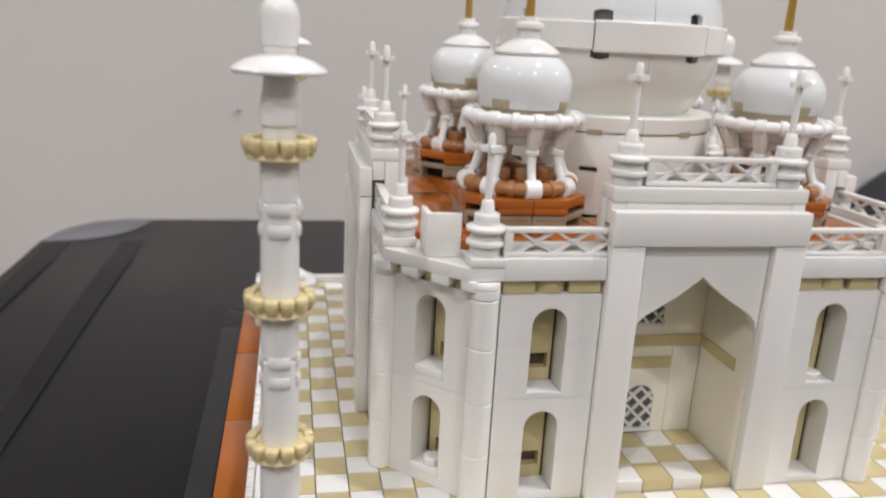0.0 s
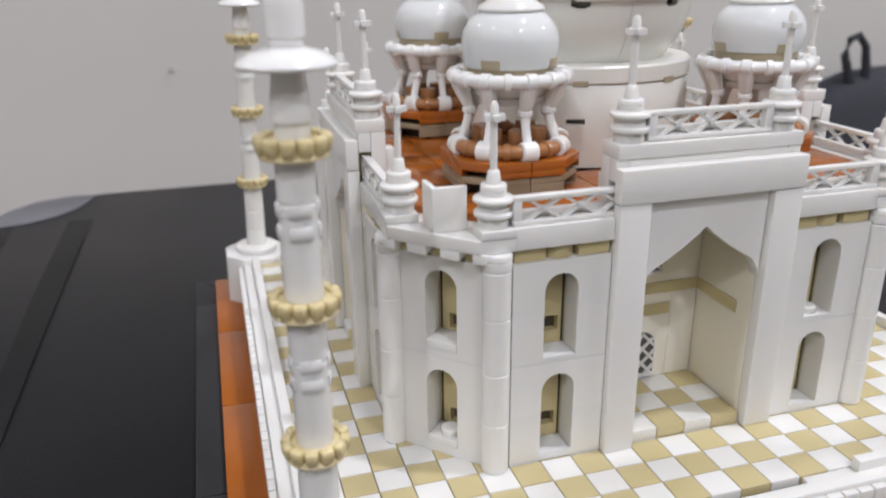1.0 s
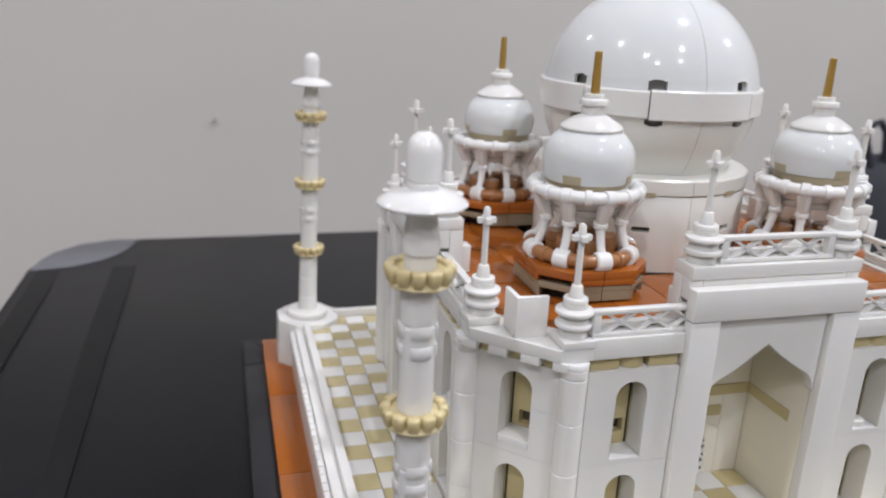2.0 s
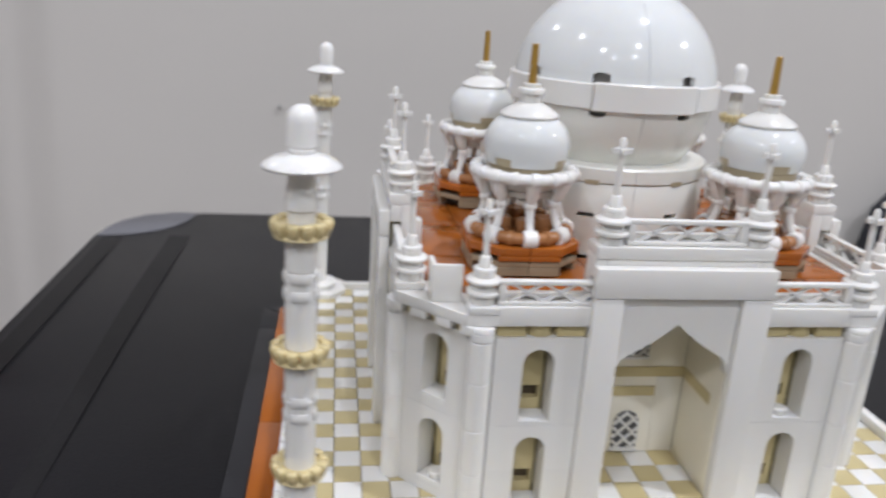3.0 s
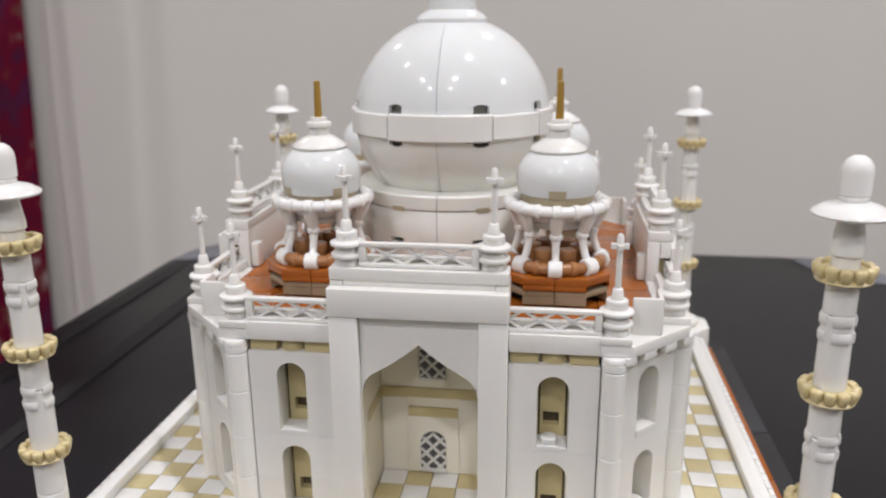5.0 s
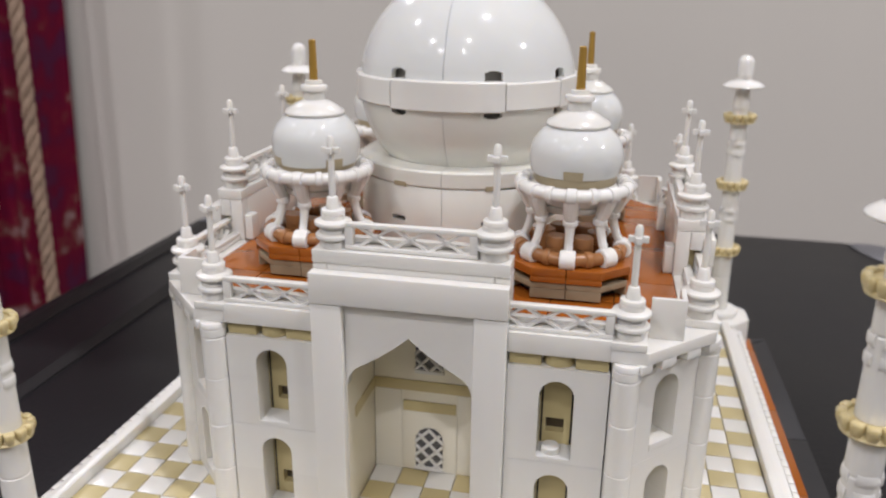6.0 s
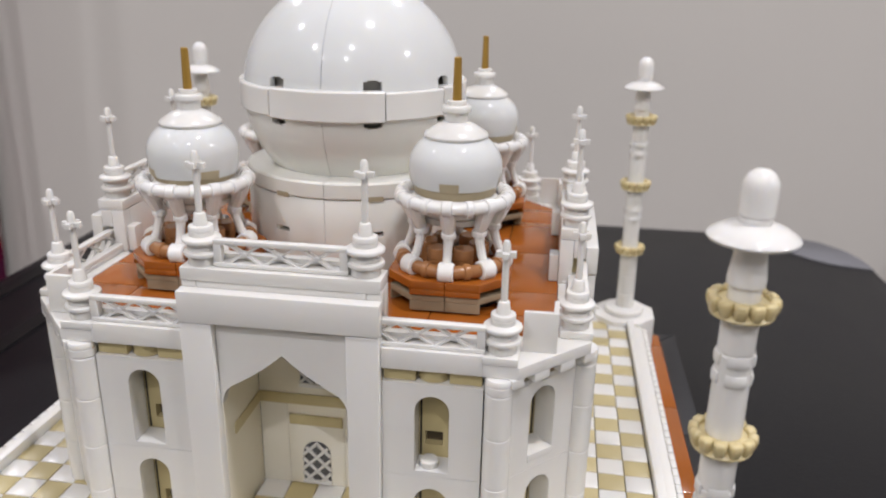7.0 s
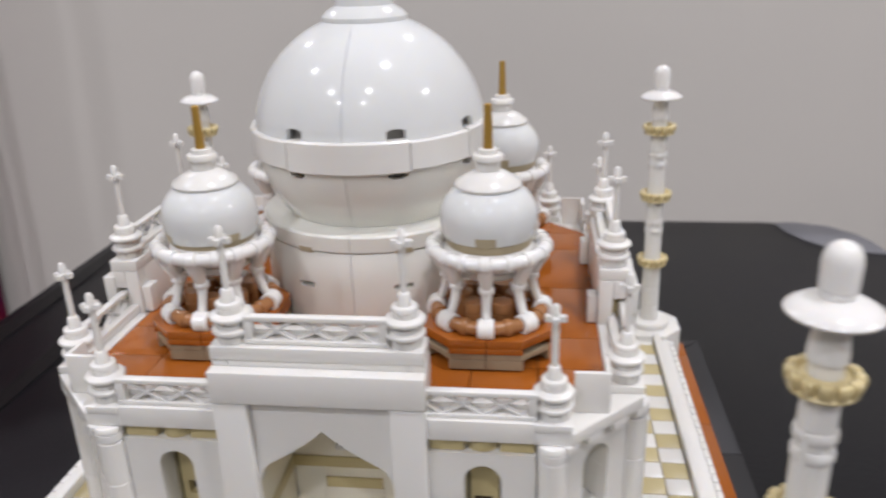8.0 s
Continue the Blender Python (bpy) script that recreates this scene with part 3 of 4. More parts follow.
# ---- wall bays ----
def window_pair(x, y, half_w, hole_at, sill_block):
    """Two stacked arched windows in a wall of stacked bricks that stands along x, its face at y."""
    out = []
    hw = 0.52
    for z0, zm, zt, ztop in ((0.30, 1.66, 2.92, 3.34), (3.58, 5.02, 6.12, 6.52)):
        foot = 0.0 if z0 < 1 else 3.346
        seat = z0 if sill_block else z0 - 0.09
        sill = z0 + 0.26 if sill_block else z0 - 0.06      # top of the sill
        bm = bmesh.new()
        add_poly(bm, [(x - half_w, foot), (x + half_w, foot), (x + half_w, zm - 0.002), (x + hw, zm - 0.002), (x + hw, seat), (x - hw, seat), (x - hw, zm - 0.002), (x - half_w, zm - 0.002)], y, y + 0.85, "y")
        out.append(("wall_brick", bm, WHITE, ""))
        arch = [(x + hw * math.cos(math.pi * i / 14), zt - hw + hw * math.sin(math.pi * i / 14)) for i in range(15)]
        bm = bmesh.new()
        add_poly(bm, [(x + half_w, zm), (x + half_w, ztop), (x - half_w, ztop), (x - half_w, zm), (x - hw, zm)] + arch[::-1] + [(x + hw, zm)], y - 0.004, y + 0.85, "y")
        out.append(("arch_brick", bm, WHITE, ""))
        if sill_block:
            bm = bmesh.new(); box(bm, x - 0.505, x + 0.505, y - 0.014, y + 0.86, z0 + 0.002, sill, 0.014)
        else:
            bm = bmesh.new(); box(bm, x - 0.505, x + 0.505, y + 0.01, y + 0.86, seat, sill, 0.012)
        out.append(("window_sill", bm, WHITE, ""))
        bm = bmesh.new()
        hx = x + hole_at
        hole = [(hx - 0.28, z0 + 0.32), (hx + 0.28, z0 + 0.32), (hx + 0.28, z0 + 0.8), (hx - 0.28, z0 + 0.8)]
        wall_with_holes(bm, [(x - 0.7, z0 - 0.2), (x + 0.7, z0 - 0.2), (x + 0.7, zt + 0.15), (x - 0.7, zt + 0.15)], [hole], y + 0.9, y + 1.2)
        out.append(("inner_brick", bm, TAN, "tan inner brick"))
        # dark sheet behind the hole, its depth of shade painted in
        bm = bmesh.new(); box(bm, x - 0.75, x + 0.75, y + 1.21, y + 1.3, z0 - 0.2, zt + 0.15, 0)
        out.append(("inner_back", bm, HOLE_SHADE, ""))
        bm = bmesh.new(); box(bm, hx - 0.34, hx + 0.34, y + 0.95, y + 1.19, z0 + 0.2, z0 + 0.31, 0)
        out.append(("inner_ledge", bm, TAN, ""))
        for gx in (x - 0.46, x + 0.46):
            bm = bmesh.new(); box(bm, gx - 0.028, gx + 0.028, y + 0.885, y + 0.91, sill + 0.002, zt, 0)
            out.append(("joint", bm, BLACK, ""))
    return out


def window_parts(pieces, t, turned=0):
    """Sill, inner brick and joint belong to the arched brick that they sit in."""
    arch = t
    for name, bm, mat, label in pieces:
        if turned:
            turn_all(bm, turned)
        if name in ("wall_brick", "arch_brick"):
            arch = part(name, bm, mat, t, label)
        else:
            part(name, bm, mat, arch, label)


for s in (-1, 1):
    t = thing("facade_bay", (s * 4.5, -8.5, 0), "white wall bay with two stacked arched windows and a tan frieze", "wall bay", "wall bays")
    window_parts(window_pair(s * 4.51, -8.98, 1.492, -0.05 * s, False), t)
    if s > 0:
        bm = bmesh.new(); lathe(bm, [(0.27, 3.51), (0.29, 3.54), (0.29, 3.72), (0.26, 3.75)], 4.4, -8.6, 20)
        part("sill_stud", bm, WHITE, t)
    for k, (a, b) in enumerate(((3.05, 4.0), (4.02, 4.98), (5.0, 5.95))):
        bm = bmesh.new()
        if k == 1:
            lathe(bm, [(0.46, 6.54), (0.47, 6.57), (0.47, 6.9), (0.46, 6.94)], s * 4.5, -8.45, 24)
        else:
            box(bm, min(s * a, s * b), max(s * a, s * b), -8.88, -8.0, 6.54, 6.94, 0.03)
        part("frieze_block", bm, TAN, t, "tan frieze block" if k == 0 else "")
    bm = bmesh.new(); box(bm, min(s * 3.01, s * 5.98), max(s * 3.01, s * 5.98), -8.5, -7.9, 6.53, 6.95, 0)
    part("frieze_back", bm, WHITE, t)
    bm = bmesh.new(); box(bm, min(s * 3.01, s * 5.98), max(s * 3.01, s * 5.98), -9.06, -8.0, 6.96, 7.61, 0.03)
    part("cornice_plate", bm, WHITE, t)
    ring_of(t)

# ---- chamfered corners ----
corner = thing("corner_bay", (-7.7, -7.7, 0), "white angled corner bay with two arched windows between round columns", "wall bay", "corner bays")
D = 15.45 / math.sqrt(2)
window_parts(window_pair(0, -D, 1.52, 0.08, True), corner, -45)
bm = bmesh.new(); lathe(bm, [(0.27, 0.55), (0.29, 0.58), (0.29, 0.78), (0.26, 0.81)], 0.1, -D + 0.34, 20); turn_all(bm, -45)
part("sill_stud", bm, WHITE, corner)
for cx, cy in ((-6.45, -8.9), (-8.9, -6.45)):
    bm = bmesh.new()
    pts = [(0.38, 0.0), (0.41, 0.04)]
    for z in (1.65, 3.3, 5.0):
        pts += [(0.41, z - 0.03), (0.39, z - 0.01), (0.39, z + 0.01), (0.41, z + 0.03)]
    pts += [(0.41, 6.4), (0.38, 6.44)]
    lathe(bm, pts, cx, cy, 28)
    part("column", bm, WHITE, corner)
    bm = bmesh.new(); lathe(bm, [(0.36, 6.42), (0.38, 6.46), (0.42, 6.48), (0.425, 6.56), (0.425, 6.72), (0.40, 6.73), (0.40, 6.76), (0.425, 6.77), (0.425, 6.9), (0.40, 6.94)], cx, cy, 28)
    part("column_cap", bm, GLOSS, corner)
    bm = bmesh.new(); box(bm, cx - 0.5, cx + 0.5, cy - 0.2 if cx > cy else cy - 0.5, cy + 0.8 if cx > cy else cy + 0.5, 7.36, 7.6, 0.03)
    if cx < cy:
        bmesh.ops.translate(bm, verts=bm.verts, vec=(0.3, 0, 0))
    part("spire_plinth", bm, WHITE, corner)
outline = [(-5.97, -9.08), (-7.0, -9.08), (-9.08, -7.0), (-9.08, -5.97), (-7.5, -5.97), (-5.97, -7.5)]
bm = bmesh.new(); add_poly(bm, outline, 6.96, 7.35, "z", 0.03)
part("corner_plate", bm, WHITE, corner)
bm = bmesh.new(); add_poly(bm, [(-6.3, -8.3), (-8.3, -6.3), (-7.5, -5.97), (-5.97, -7.5)], 6.53, 6.95, "z", 0)
part("frieze_back", bm, WHITE, corner)
for u in (-1.05, 0.0, 1.05):
    bm = bmesh.new(); lathe(bm, [(0.42, 6.55), (0.44, 6.58), (0.44, 6.9), (0.42, 6.94)], u, -D + 0.36, 22); turn_all(bm, -45)
    part("frieze_stud", bm, TAN, corner, "round tan frieze plate")
for u, hw in ((-0.53, 0.3), (0.53, 0.3), (-1.45, 0.22), (1.45, 0.22)):
    bm = bmesh.new(); box(bm, u - hw, u + hw, -D - 0.437, -D + 0.02, 6.68, 6.97, 0.04); turn_all(bm, -45)
    part("bracket", bm, WHITE, corner)
bm = bmesh.new()
w = 0.14
add_poly(bm, [(-7.02, -8.02), (-8.0, -8.02), (-8.02, -8.0), (-8.02, -7.02), (-8.02 + w, -7.02), (-8.02 + w, -8.02 + w), (-7.02, -8.02 + w)], 7.36, 8.62, "z", 0.03)
part("corner_panel", bm, WHITE, corner)
ring_of(corner)

# ---- roof ----
roof = thing("palace_roof", (0, 0, 7), "flat roof of dark orange tiles", "roof")
bm = bmesh.new(); add_poly(bm, [(-7.98, -5.9), (-5.9, -7.98), (5.9, -7.98), (7.98, -5.9), (7.98, 5.9), (5.9, 7.98), (-5.9, 7.98), (-7.98, 5.9)], 6.95, 7.22, "z", 0)
part("roof_plate", bm, TAUPE, roof)
tile_shapes = {}
for w, d in ((2, 4), (4, 2), (2, 2)):
    bm = bmesh.new(); box(bm, 0.012, w - 0.012, 0.012, d - 0.012, 0.0, 0.36, 0.025)
    tile_shapes[w, d] = mesh_from("roof_tile", bm, RUST)
spots = [(x, y, 2, 4) for x in (-8, -6, 4, 6) for y in (-4, 0)] + [(x, y, 2, 4) for x in (-4, -2, 0, 2) for y in (-8, 4)]
spots += [(x, y, 2, 2) for x in (-8, -6, 4, 6) for y in (-6, 4)] + [(x, y, 2, 2) for x in (-6, 4) for y in (-8, 6)]
for x, y, w, d in spots:
    ob = new("roof_tile", tile_shapes[w, d])
    ob.parent = roof
    ob.location = (x * S, y * S, 0.225 * S)

bm = bmesh.new(); add_poly(bm, [(-7.96, -6.015), (-6.015, -7.96), (-6.015, -6.015)], 7.225, 7.585, "z", 0.025)
corner_tile = mesh_from("roof_tile", bm, RUST, (0, 0, 7))
for q in range(4):
    ob = new("roof_tile", corner_tile)
    ob.parent = roof
    ob.matrix_basis = Matrix.Rotation(radians(90 * q), 4, "Z")

# ---- main dome ----
dome = thing("main_dome", (0, 0, 7.6), "large glossy white bulb dome on a round drum", "dome")
R, ZC = 4.05, 13.62
SEAM = -1.2          # turn of the shells about the middle, degrees


def shell(profile, a0, a1, seg, cuts, wall):
    """A curved wall of some thickness; cuts are (row, first column, last column) left open."""
    b = bmesh.new()
    layers = []
    for inset in (0.0, wall):
        layers.append([[b.verts.new(((r - inset) * math.cos(radians(a0 + (a1 - a0) * i / seg)), (r - inset) * math.sin(radians(a0 + (a1 - a0) * i / seg)), z)) for i in range(seg + 1)] for r, z in profile])
    outer, inner = layers
    keep = {(k, i) for k in range(len(profile) - 1) for i in range(seg) if not any(k == c[0] and c[1] <= i <= c[2] for c in cuts)}
    for k, i in keep:
        b.faces.new((outer[k][i], outer[k][i + 1], outer[k + 1][i + 1], outer[k + 1][i]))
        b.faces.new((inner[k][i], inner[k + 1][i], inner[k + 1][i + 1], inner[k][i + 1]))
        for dk, di, p, q in ((-1, 0, (k, i), (k, i + 1)), (1, 0, (k + 1, i), (k + 1, i + 1)), (0, -1, (k, i), (k + 1, i)), (0, 1, (k, i + 1), (k + 1, i + 1))):
            if (k + dk, i + di) not in keep:
                b.faces.new((outer[p[0]][p[1]], outer[q[0]][q[1]], inner[q[0]][q[1]], inner[p[0]][p[1]]))
    bmesh.ops.delete(b, geom=[v for v in b.verts if not v.link_faces], context="VERTS")
    return b


CUTS = ((11, 15), (34, 38))
for q in range(4):
    a0, a1 = -90 + 90 * q + 0.12 + SEAM, 90 * q - 0.12 + SEAM
    part("drum_panel", shell([(4.03, 7.6), (4.05, 7.65), (4.05, 9.1), (4.05, 9.28), (4.05, 10.35), (4.02, 10.4)], a0, a1, 50, [(2, *c) for c in CUTS], 0.3), DRUM_TINT, dome)
    bm = bmesh.new()
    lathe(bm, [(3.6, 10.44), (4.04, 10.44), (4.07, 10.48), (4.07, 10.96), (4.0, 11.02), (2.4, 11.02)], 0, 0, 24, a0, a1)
    part("drum_rim", bm, DRUM_TINT, dome)
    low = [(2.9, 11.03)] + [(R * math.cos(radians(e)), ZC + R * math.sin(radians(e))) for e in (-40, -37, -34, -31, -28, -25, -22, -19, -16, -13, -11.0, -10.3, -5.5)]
    part("lower_shell", shell(low, a0, a1, 50, [(12, *c) for c in CUTS] + [(11, c[0] + 1, c[1] - 1) for c in CUTS], 0.22), DRUM_TINT, dome)
    up = [(R * math.cos(radians(e)), ZC + R * math.sin(radians(e))) for e in (4, 11.0, 11.7, 13.2, 16, 19, 22, 25, 28, 31, 34, 37, 40, 43, 46, 49, 52, 55, 58, 61, 64, 67, 70, 72)]
    part("upper_shell", shell(up, a0, a1, 50, [(0, *c) for c in CUTS] + [(1, c[0] + 1, c[1] - 1) for c in CUTS], 0.22), SHINY, dome)
bm = bmesh.new(); lathe(bm, [(3.55, 7.6), (3.55, 10.9), (2.3, 11.2), (3.6, 12.9), (3.74, 13.7), (3.5, 15.0), (2.4, 16.5), (1.2, 17.2)], 0, 0, 48)
part("core", bm, INNER, dome, "grey inner core")
for k in range(8):
    mid = -90 + 45 * k
    hw = 28.2 if k % 2 == 0 else 16.2
    bm = bmesh.new()
    z0, z1 = (13.07, 14.1) if k % 2 == 0 else (13.12, 14.06)
    lathe(bm, [(3.75, z0), (4.14, z0), (4.19, z0 + 0.05), (4.19, z1 - 0.05), (4.14, z1), (3.75, z1)], 0, 0, 12, mid - hw, mid + hw)
    part("band_panel", bm, WHITE, dome)
for q in range(4):
    for off in (-24, 24):
        a = radians(-90 + 90 * q + off)
        bm = bmesh.new(); box(bm, 3.77, 4.082, -0.26, 0.26, 10.38, 10.55, 0)
        bmesh.ops.rotate(bm, verts=bm.verts, cent=(0, 0, 0), matrix=Matrix.Rotation(a, 3, "Z"))
        part("rim_clip", bm, SAND, dome, "tan clip under the drum rim")
bm = bmesh.new(); lathe(bm, [(1.1, 17.28), (1.46, 17.34), (1.46, 17.55), (1.3, 17.72), (1.0, 17.9), (0.95, 18.2)], 0, 0, 40)
part("crown_cap", bm, SHINY, dome)
bm = bmesh.new(); lathe(bm, [(0.95, 18.2), (0.95, 18.25), (0.6, 18.3), (0.6, 18.9), (0.45, 19.0)], 0, 0, 32)
part("crown_neck", bm, SHINY, dome)
bm = bmesh.new(); lathe(bm, [(0.14, 19.0), (0.12, 20.6), (0, 20.65)], 0, 0, 14)
part("finial", bm, GOLD, dome, "gold finial pin")

# ---- domed pavilions ----
CX = -4.45


def cut_square(h, c):
    return [(CX + x, CX + y) for x, y in ((-c, -h), (c, -h), (h, -c), (h, c), (c, h), (-c, h), (-h, c), (-h, -c))]


def circle(r, z, n=48):
    return [(CX + r * math.cos(2 * math.pi * i / n), CX + r * math.sin(2 * math.pi * i / n), z) for i in range(n)]


def pavilion(slots, hem):
    pav = thing("domed_pavilion", (CX, CX, 7.6), "small white domed pavilion on brown ring and dark orange base", "pavilion", "roof pavilions")
    # core kept black to paint in the shade deep in the corner notches
    bm = bmesh.new(); add_poly(bm, cut_square(1.55, 0.75), 7.6, 8.5, "z", 0)
    part("base_core", bm, BLACK, pav)
    for sx in (-1, 1):
        for mat, zs, h in ((TAUPE, (7.66, 7.98, 8.18), 1.90), (RUST, (8.21, 8.40, 8.68), 1.97)):
            for sy in (-1, 1):
                bm = bmesh.new()
                k = 0.0707
                notch = [(1.1, h), (1.1 + 0.4 * k, h - 0.4 * k), (1.1 - 7.6 * k, h - 8.4 * k), (h - 8.4 * k, 1.1 - 7.6 * k), (h - 0.4 * k, 1.1 + 0.4 * k), (h, 1.1)]
                for pts, z0, z1 in ((notch, zs[0], zs[1]), ([notch[0], notch[-1]], zs[1], zs[2])):
                    add_poly(bm, [(CX + sx * x, CX + sy * y) for x, y in [(0.01, 0.01), (0.01, h)] + pts + [(h, 0.01)]], z0, z1, "z", 0.035)
                part("base_quarter", bm, mat, pav, "dark tan base plate" if mat == TAUPE else "dark orange base plate")
    bm = bmesh.new(); tube(bm, circle(1.66, 8.92), 0.22, 12, True)
    brown = part("brown_ring", bm, NOUGAT, pav, "brown ring")
    bm = bmesh.new(); tube(bm, circle(1.72, 11.0), 0.205, 12, True)
    white = part("white_ring", bm, GLOSS, pav)
    for k in range(8):
        a = radians(45 * k + 22.5)
        for r, z, rr, mat in ((1.66, 8.92, 0.275, NOUGAT), (1.72, 11.0, 0.26, GLOSS)):
            bm = bmesh.new()
            c = Vector((CX + r * math.cos(a), CX + r * math.sin(a), z))
            d = Vector((-math.sin(a), math.cos(a), 0)) * 0.11
            tube(bm, [c - d, c - 0.75 * d, c + 0.75 * d, c + d], [rr - 0.03, rr, rr, rr - 0.03], 14)
            part("ring_collar", bm, mat, brown if z < 10 else white)
        a = radians(45 * k)
        bm = bmesh.new()
        ca, sa = math.cos(a), math.sin(a)
        path = [(1.66, 10.95, 0.28), (1.55, 10.68, 0.27), (1.42, 10.36, 0.23), (1.34, 10.16, 0.19), (1.32, 10.1, 0.24), (1.31, 9.96, 0.24), (1.32, 9.9, 0.17), (1.37, 9.7, 0.145), (1.48, 9.35, 0.14), (1.62, 9.1, 0.15)]
        tube(bm, [(CX + r * ca, CX + r * sa, z) for r, z, _ in path], [w for *_, w in path], 10, False, (-sa, ca, 0))
        c = Vector((CX + 1.72 * ca, CX + 1.72 * sa, 11.0))
        d = Vector((-sa, ca, 0)) * 0.17
        tube(bm, [c - d, c - 0.8 * d, c + 0.8 * d, c + d], [0.2, 0.255, 0.255, 0.2], 14)
        leg = part("leg", bm, GLOSS, pav, "curved white leg")
        bm = bmesh.new()
        c = Vector((CX + 1.68 * ca, CX + 1.68 * sa, 8.92))
        d = Vector((-sa, ca, 0)) * 0.25
        tube(bm, [c - d, c - 0.85 * d, c + 0.85 * d, c + d], [0.28, 0.32, 0.32, 0.28], 16)
        part("foot_clip", bm, GLOSS, leg)
    for k in range(6):
        a = radians(60 * k + 30)
        bm = bmesh.new(); lathe(bm, [(0.32, 8.68), (0.34, 8.72), (0.34, 9.06), (0.31, 9.08), (0.34, 9.10), (0.34, 9.4), (0.32, 9.43)], CX + 0.85 * math.cos(a), CX + 0.85 * math.sin(a), 14)
        part("inner_post", bm, NOUGAT, pav, "brown inner post")
    bm = bmesh.new(); lathe(bm, [(0.6, 10.2), (1.06, 10.2), (1.12, 10.25), (1.15, 10.42), (1.1, 10.44), (1.1, 10.48), (1.2, 10.5), (1.31, 10.75), (1.4, 11.0), (1.3, 11.12), (1.2, 11.2)], CX, CX, 36)
    part("bowl", bm, WHITE, pav)
    bm = bmesh.new(); lathe(bm, [(1.2, 11.0), (1.28, 11.1), (1.34, 11.2), (1.34, 11.44), (1.2, 11.45)], CX, CX, 36)
    part("collar", bm, SAND, pav, "dark tan collar under the dome")
    bm = bmesh.new()
    pr = [(1.3, hem), (1.40, hem), (1.44, hem + 0.08), (1.5, 11.86)] + [(1.5 * math.cos(radians(e)), 12.0 + 1.17 * math.sin(radians(e))) for e in range(4, 55, 5)]
    lathe(bm, pr, CX, CX, 44)
    shell_ob = part("dome_shell", bm, SHINY, pav)
    for k in range(4):
        bm = bmesh.new(); lathe(bm, [(1.3, hem - 0.01), (1.41, hem - 0.01), (1.45, hem + 0.08), (1.478, hem + 0.28), (1.3, hem + 0.28)], CX, CX, 6, slots + 90 * k - 12, slots + 90 * k + 12)
        part("dome_slot", bm, SAND, shell_ob, "tan slot in the dome's edge")
    bm = bmesh.new(); lathe(bm, [(0.9, 12.88), (1.0, 12.91), (1.02, 12.98), (0.98, 13.06), (0.6, 13.3), (0.38, 13.4)], CX, CX, 36)
    part("dome_cap", bm, WHITE, pav)
    bm = bmesh.new(); lathe(bm, [(0.38, 13.38), (0.38, 13.68), (0.46, 13.7), (0.47, 13.82), (0.44, 13.88), (0.3, 13.9), (0.3, 14.04), (0.1, 14.06)], CX, CX, 28)
    part("neck", bm, WHITE, pav)
    bm = bmesh.new(); lathe(bm, [(0.15, 14.0), (0.12, 15.34), (0.09, 15.37)], CX, CX, 12)
    part("pin", bm, GOLD, pav, "gold pin")
    return pav


pavilion(45, 11.3)
pav = pavilion(0, 11.42)
ring_of(pav, (1, 2))
pav.matrix_basis = Matrix.Rotation(radians(270), 4, "Z") @ pav.matrix_basis


# ---- behind the table ----
CURTAIN = bpy.data.materials.new("crimson_patterned_fabric")
CURTAIN.use_nodes = True
nt = CURTAIN.node_tree
bsdf = nt.nodes["Principled BSDF"]
co = nt.nodes.new("ShaderNodeTexCoord")
noise_a = nt.nodes.new("ShaderNodeTexNoise")
noise_a.inputs["Scale"].default_value, noise_a.inputs["Detail"].default_value = 22, 2
noise_b = nt.nodes.new("ShaderNodeTexNoise")
noise_b.inputs["Scale"].default_value = 55
weave = nt.nodes.new("ShaderNodeTexNoise")
weave.inputs["Scale"].default_value = 1500
for n in (noise_a, noise_b, weave):
    nt.links.new(co.outputs["Object"], n.inputs["Vector"])
ramp = nt.nodes.new("ShaderNodeValToRGB")
for p, col in ((0.0, (0.065, 0.012, 0.050, 1)), (0.41, (0.075, 0.008, 0.038, 1)), (0.46, (0.105, 0.0015, 0.022, 1)), (0.535, (0.135, 0.002, 0.020, 1)), (0.575, (0.14, 0.030, 0.032, 1)), (1.0, (0.17, 0.062, 0.045, 1))):
    el = ramp.color_ramp.elements.new(p)
    el.color = col
mixer = nt.nodes.new("ShaderNodeMix")
mixer.inputs[0].default_value = 0.35
nt.links.new(noise_a.outputs["Fac"], mixer.inputs[2])
nt.links.new(noise_b.outputs["Fac"], mixer.inputs[3])
nt.links.new(mixer.outputs[0], ramp.inputs["Fac"])
nt.links.new(ramp.outputs["Color"], bsdf.inputs["Base Color"])
bsdf.inputs["Roughness"].default_value = 0.8
bsdf.inputs["Specular IOR Level"].default_value = 0.15
bump = nt.nodes.new("ShaderNodeBump")
bump.inputs["Strength"].default_value, bump.inputs["Distance"].default_value = 0.4, 0.0005
nt.links.new(weave.outputs["Fac"], bump.inputs["Height"])
nt.links.new(bump.outputs[0], bsdf.inputs["Normal"])
ROPE = material("beige_rope", (0.31, 0.215, 0.155), 0.8, vary=0.2, scale=90.0, bump=0.4, bscale=900.0)

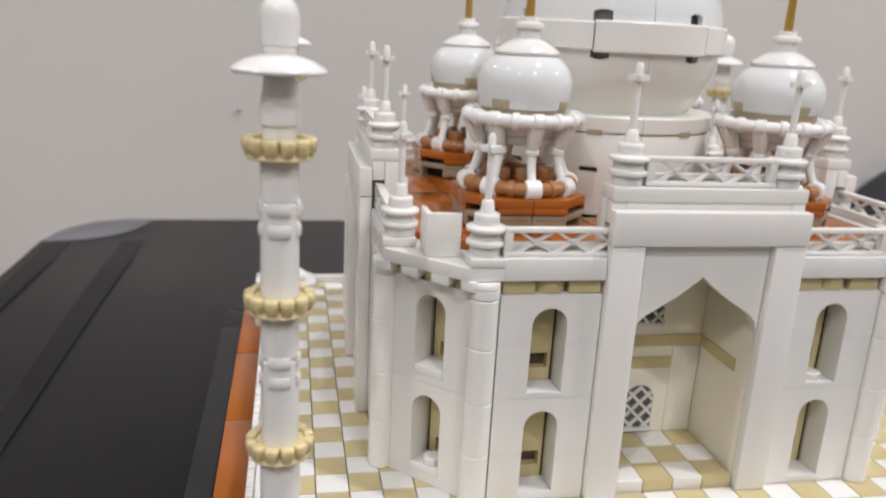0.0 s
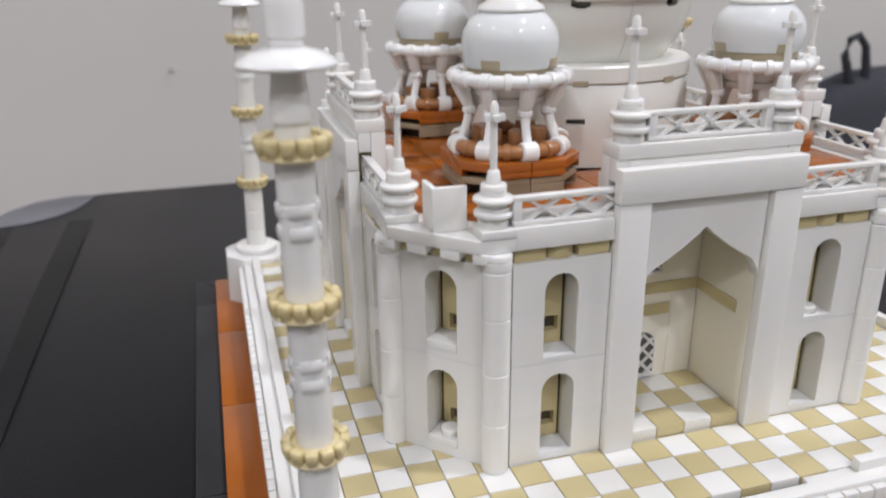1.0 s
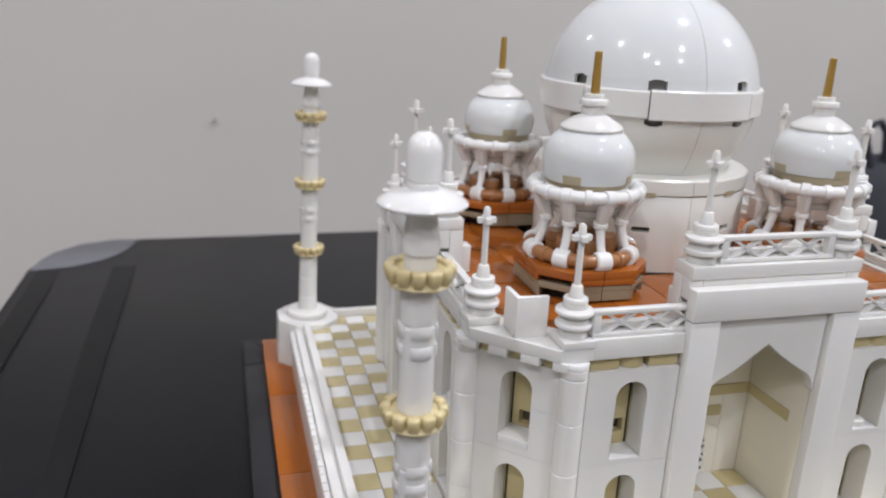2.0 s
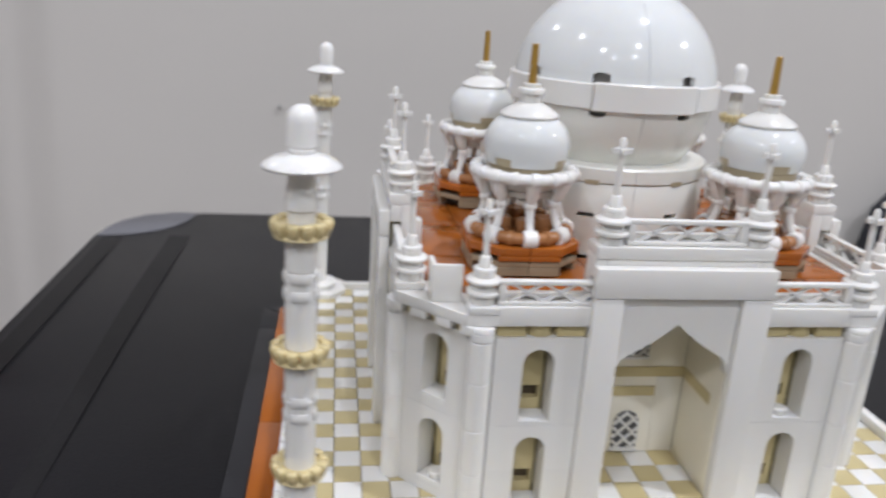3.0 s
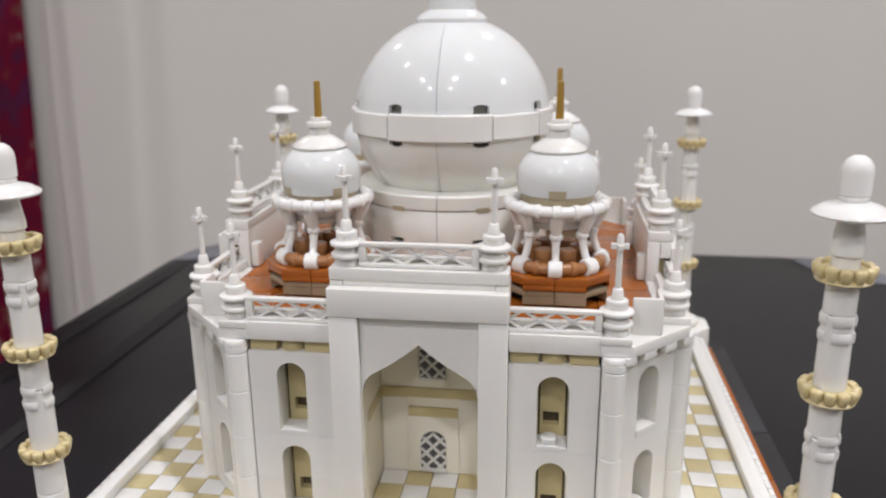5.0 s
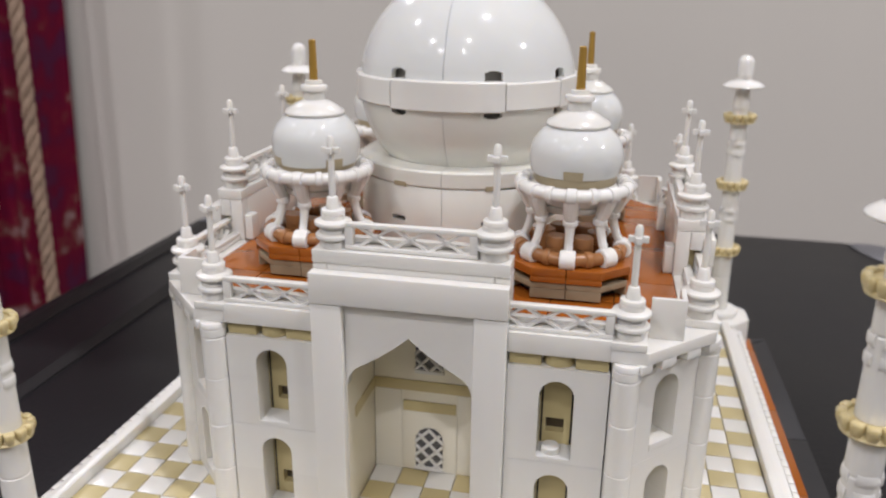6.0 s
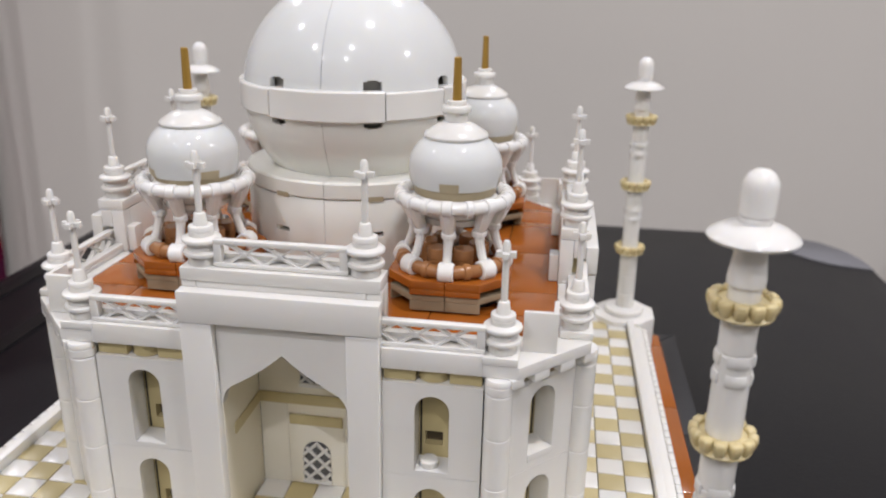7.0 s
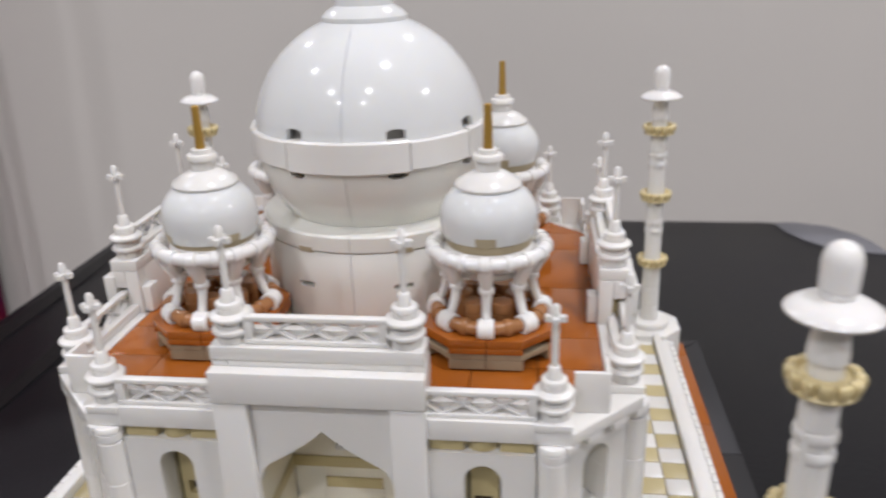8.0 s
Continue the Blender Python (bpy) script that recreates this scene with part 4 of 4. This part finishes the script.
curtain = thing("curtain", (-75, 44.5, -60), "crimson and purple patterned curtain with braided beige ropes", "curtain")
bm = bmesh.new()
cols, rows = 110, 24
grid = []
for i in range(cols + 1):
    u = i / cols
    lead = min(1.0, u / 0.09)         # the first panel runs back from the rope to the painted wall
    fold = lead * (0.75 * math.sin(i * 0.62) + 0.45 * math.sin(i * 0.27 + 1))
    depth = 48.7 - 4.3 * lead * lead * (3 - 2 * lead) - 1.5 * math.exp(-((u - 0.085) / 0.035) ** 2)
    column = []
    for d in (0, 0.25):
        line = []
        for k in range(rows + 1):
            z = -60 + 108 * k / rows
            edge = -54.85 + 0.058 * z         # the hem swings in towards its foot
            across = edge * (1 - lead) + (-55.4 + 0.033 * z) * lead - 46 * max(0.0, u - 0.09)
            line.append(bm.verts.new((across + 0.12 * lead * math.sin(k * 0.9 + i), depth + d + fold * (0.8 + 0.2 * math.sin(k)), z)))
        column.append(line)
    grid.append(column)
for i in range(cols):
    for k in range(rows):
        for d in (0, 1):
            bm.faces.new((grid[i][d][k], grid[i + 1][d][k], grid[i + 1][d][k + 1], grid[i][d][k + 1]))
for k in range(rows):
    for i in (0, cols):
        bm.faces.new((grid[i][0][k], grid[i][1][k], grid[i][1][k + 1], grid[i][0][k + 1]))
part("fabric", bm, CURTAIN, curtain, "", 80)
for foot, lean, y in ((-54.3, 0.033, 41.4), (-63.3, 0.03, 42.3)):
    for ph in (0, 120, 240):
        bm = bmesh.new()
        tube(bm, [(foot + lean * (-60 + 0.55 * k) + 0.36 * math.cos(radians(ph) + 0.7 * k), y + 0.36 * math.sin(radians(ph) + 0.7 * k), -60 + 0.55 * k) for k in range(196)], 0.42, 8)
        part("rope_strand", bm, ROPE, curtain, "braided beige rope")
bm = bmesh.new(); tube(bm, [(-97, 44.4, 48), (-46.5, 44.4, 48)], 0.7, 10)
part("rod", bm, METAL, curtain, "metal curtain rod")
for x in (-94.0, -64.0):
    bm = bmesh.new(); tube(bm, [(x, 47.6, FLOOR_Z), (x, 47.6, 47.4), (x, 47.0, 48.0), (x, 44.4, 48.0)], 0.6, 10)
    part("upright", bm, METAL, curtain, "metal upright")

hook = thing("nail", (-16.8, 49.8, 5.1), "small dark nail in the painted panel", "nail")
bm = bmesh.new()
tube(bm, [(-16.8, 50.1, 5.1), (-16.8, 49.6, 5.2)], [0.16, 0.2], 10)
part("head", bm, INNER, hook)

chair = thing("stool", (61, 44, FLOOR_Z), "plain black stool beside the table", "stool")
bm = bmesh.new(); box(bm, 46, 77, 36, 49.5, -42, -39.5, 0.6)
part("seat", bm, BLACK, chair)
for lx, ly in ((48, 38), (75, 38), (48, 47.5), (75, 47.5)):
    bm = bmesh.new(); tube(bm, [(lx, ly, FLOOR_Z), (lx, ly, -41.8)], 1.1, 10)
    part("leg", bm, BLACK, chair)
bag = thing("bag", (61, 44.8, -39.5), "dark navy fabric bag with a top carrying loop on a stool", "bag")
bm = bmesh.new()
rings = []
for z, x0, x1, d in ((-39.4, 48.4, 73, 4.2), (-34, 47.9, 74.3, 4.7), (-20, 47.4, 74.8, 4.8), (-6.9, 47.9, 74.3, 4.5), (-3.1, 48.6, 73.7, 4.2), (-0.9, 50.2, 73, 3.6), (0.8, 52.0, 71.3, 2.9), (1.9, 54.5, 69, 1.8), (2.4, 58.5, 65.5, 0.7)):
    cx, hw = (x0 + x1) / 2, (x1 - x0) / 2
    ring = []
    for i in range(36):
        a = 2 * math.pi * i / 36
        ca, sa = math.cos(a), math.sin(a)
        k = (abs(ca) ** 3.5 + abs(sa) ** 3.5) ** (-1 / 3.5)
        ring.append(bm.verts.new((cx + hw * k * ca + 0.2 * math.sin(5 * a + z), 44.8 + d * k * sa, z)))
    rings.append(ring)
for ra, rb in zip(rings, rings[1:]):
    for i in range(36):
        bm.faces.new((ra[i], ra[(i + 1) % 36], rb[(i + 1) % 36], rb[i]))
bm.faces.new(rings[0]); bm.faces.new(rings[-1])
part("body", bm, FABRIC, bag, "", 80)
bm = bmesh.new()
tube(bm, [(54.9, 43.4, -0.4), (53.5, 43.0, 2.2), (52.7, 43.0, 4.2), (53.1, 43.0, 5.8), (54.2, 43.0, 6.2), (55.3, 43.0, 5.0), (56.0, 43.2, 2.6), (56.2, 43.4, 0.4)], [0.55, 0.5, 0.42, 0.4, 0.4, 0.42, 0.5, 0.55], 10)
part("carrying_loop", bm, FABRIC, bag, "black carrying loop")
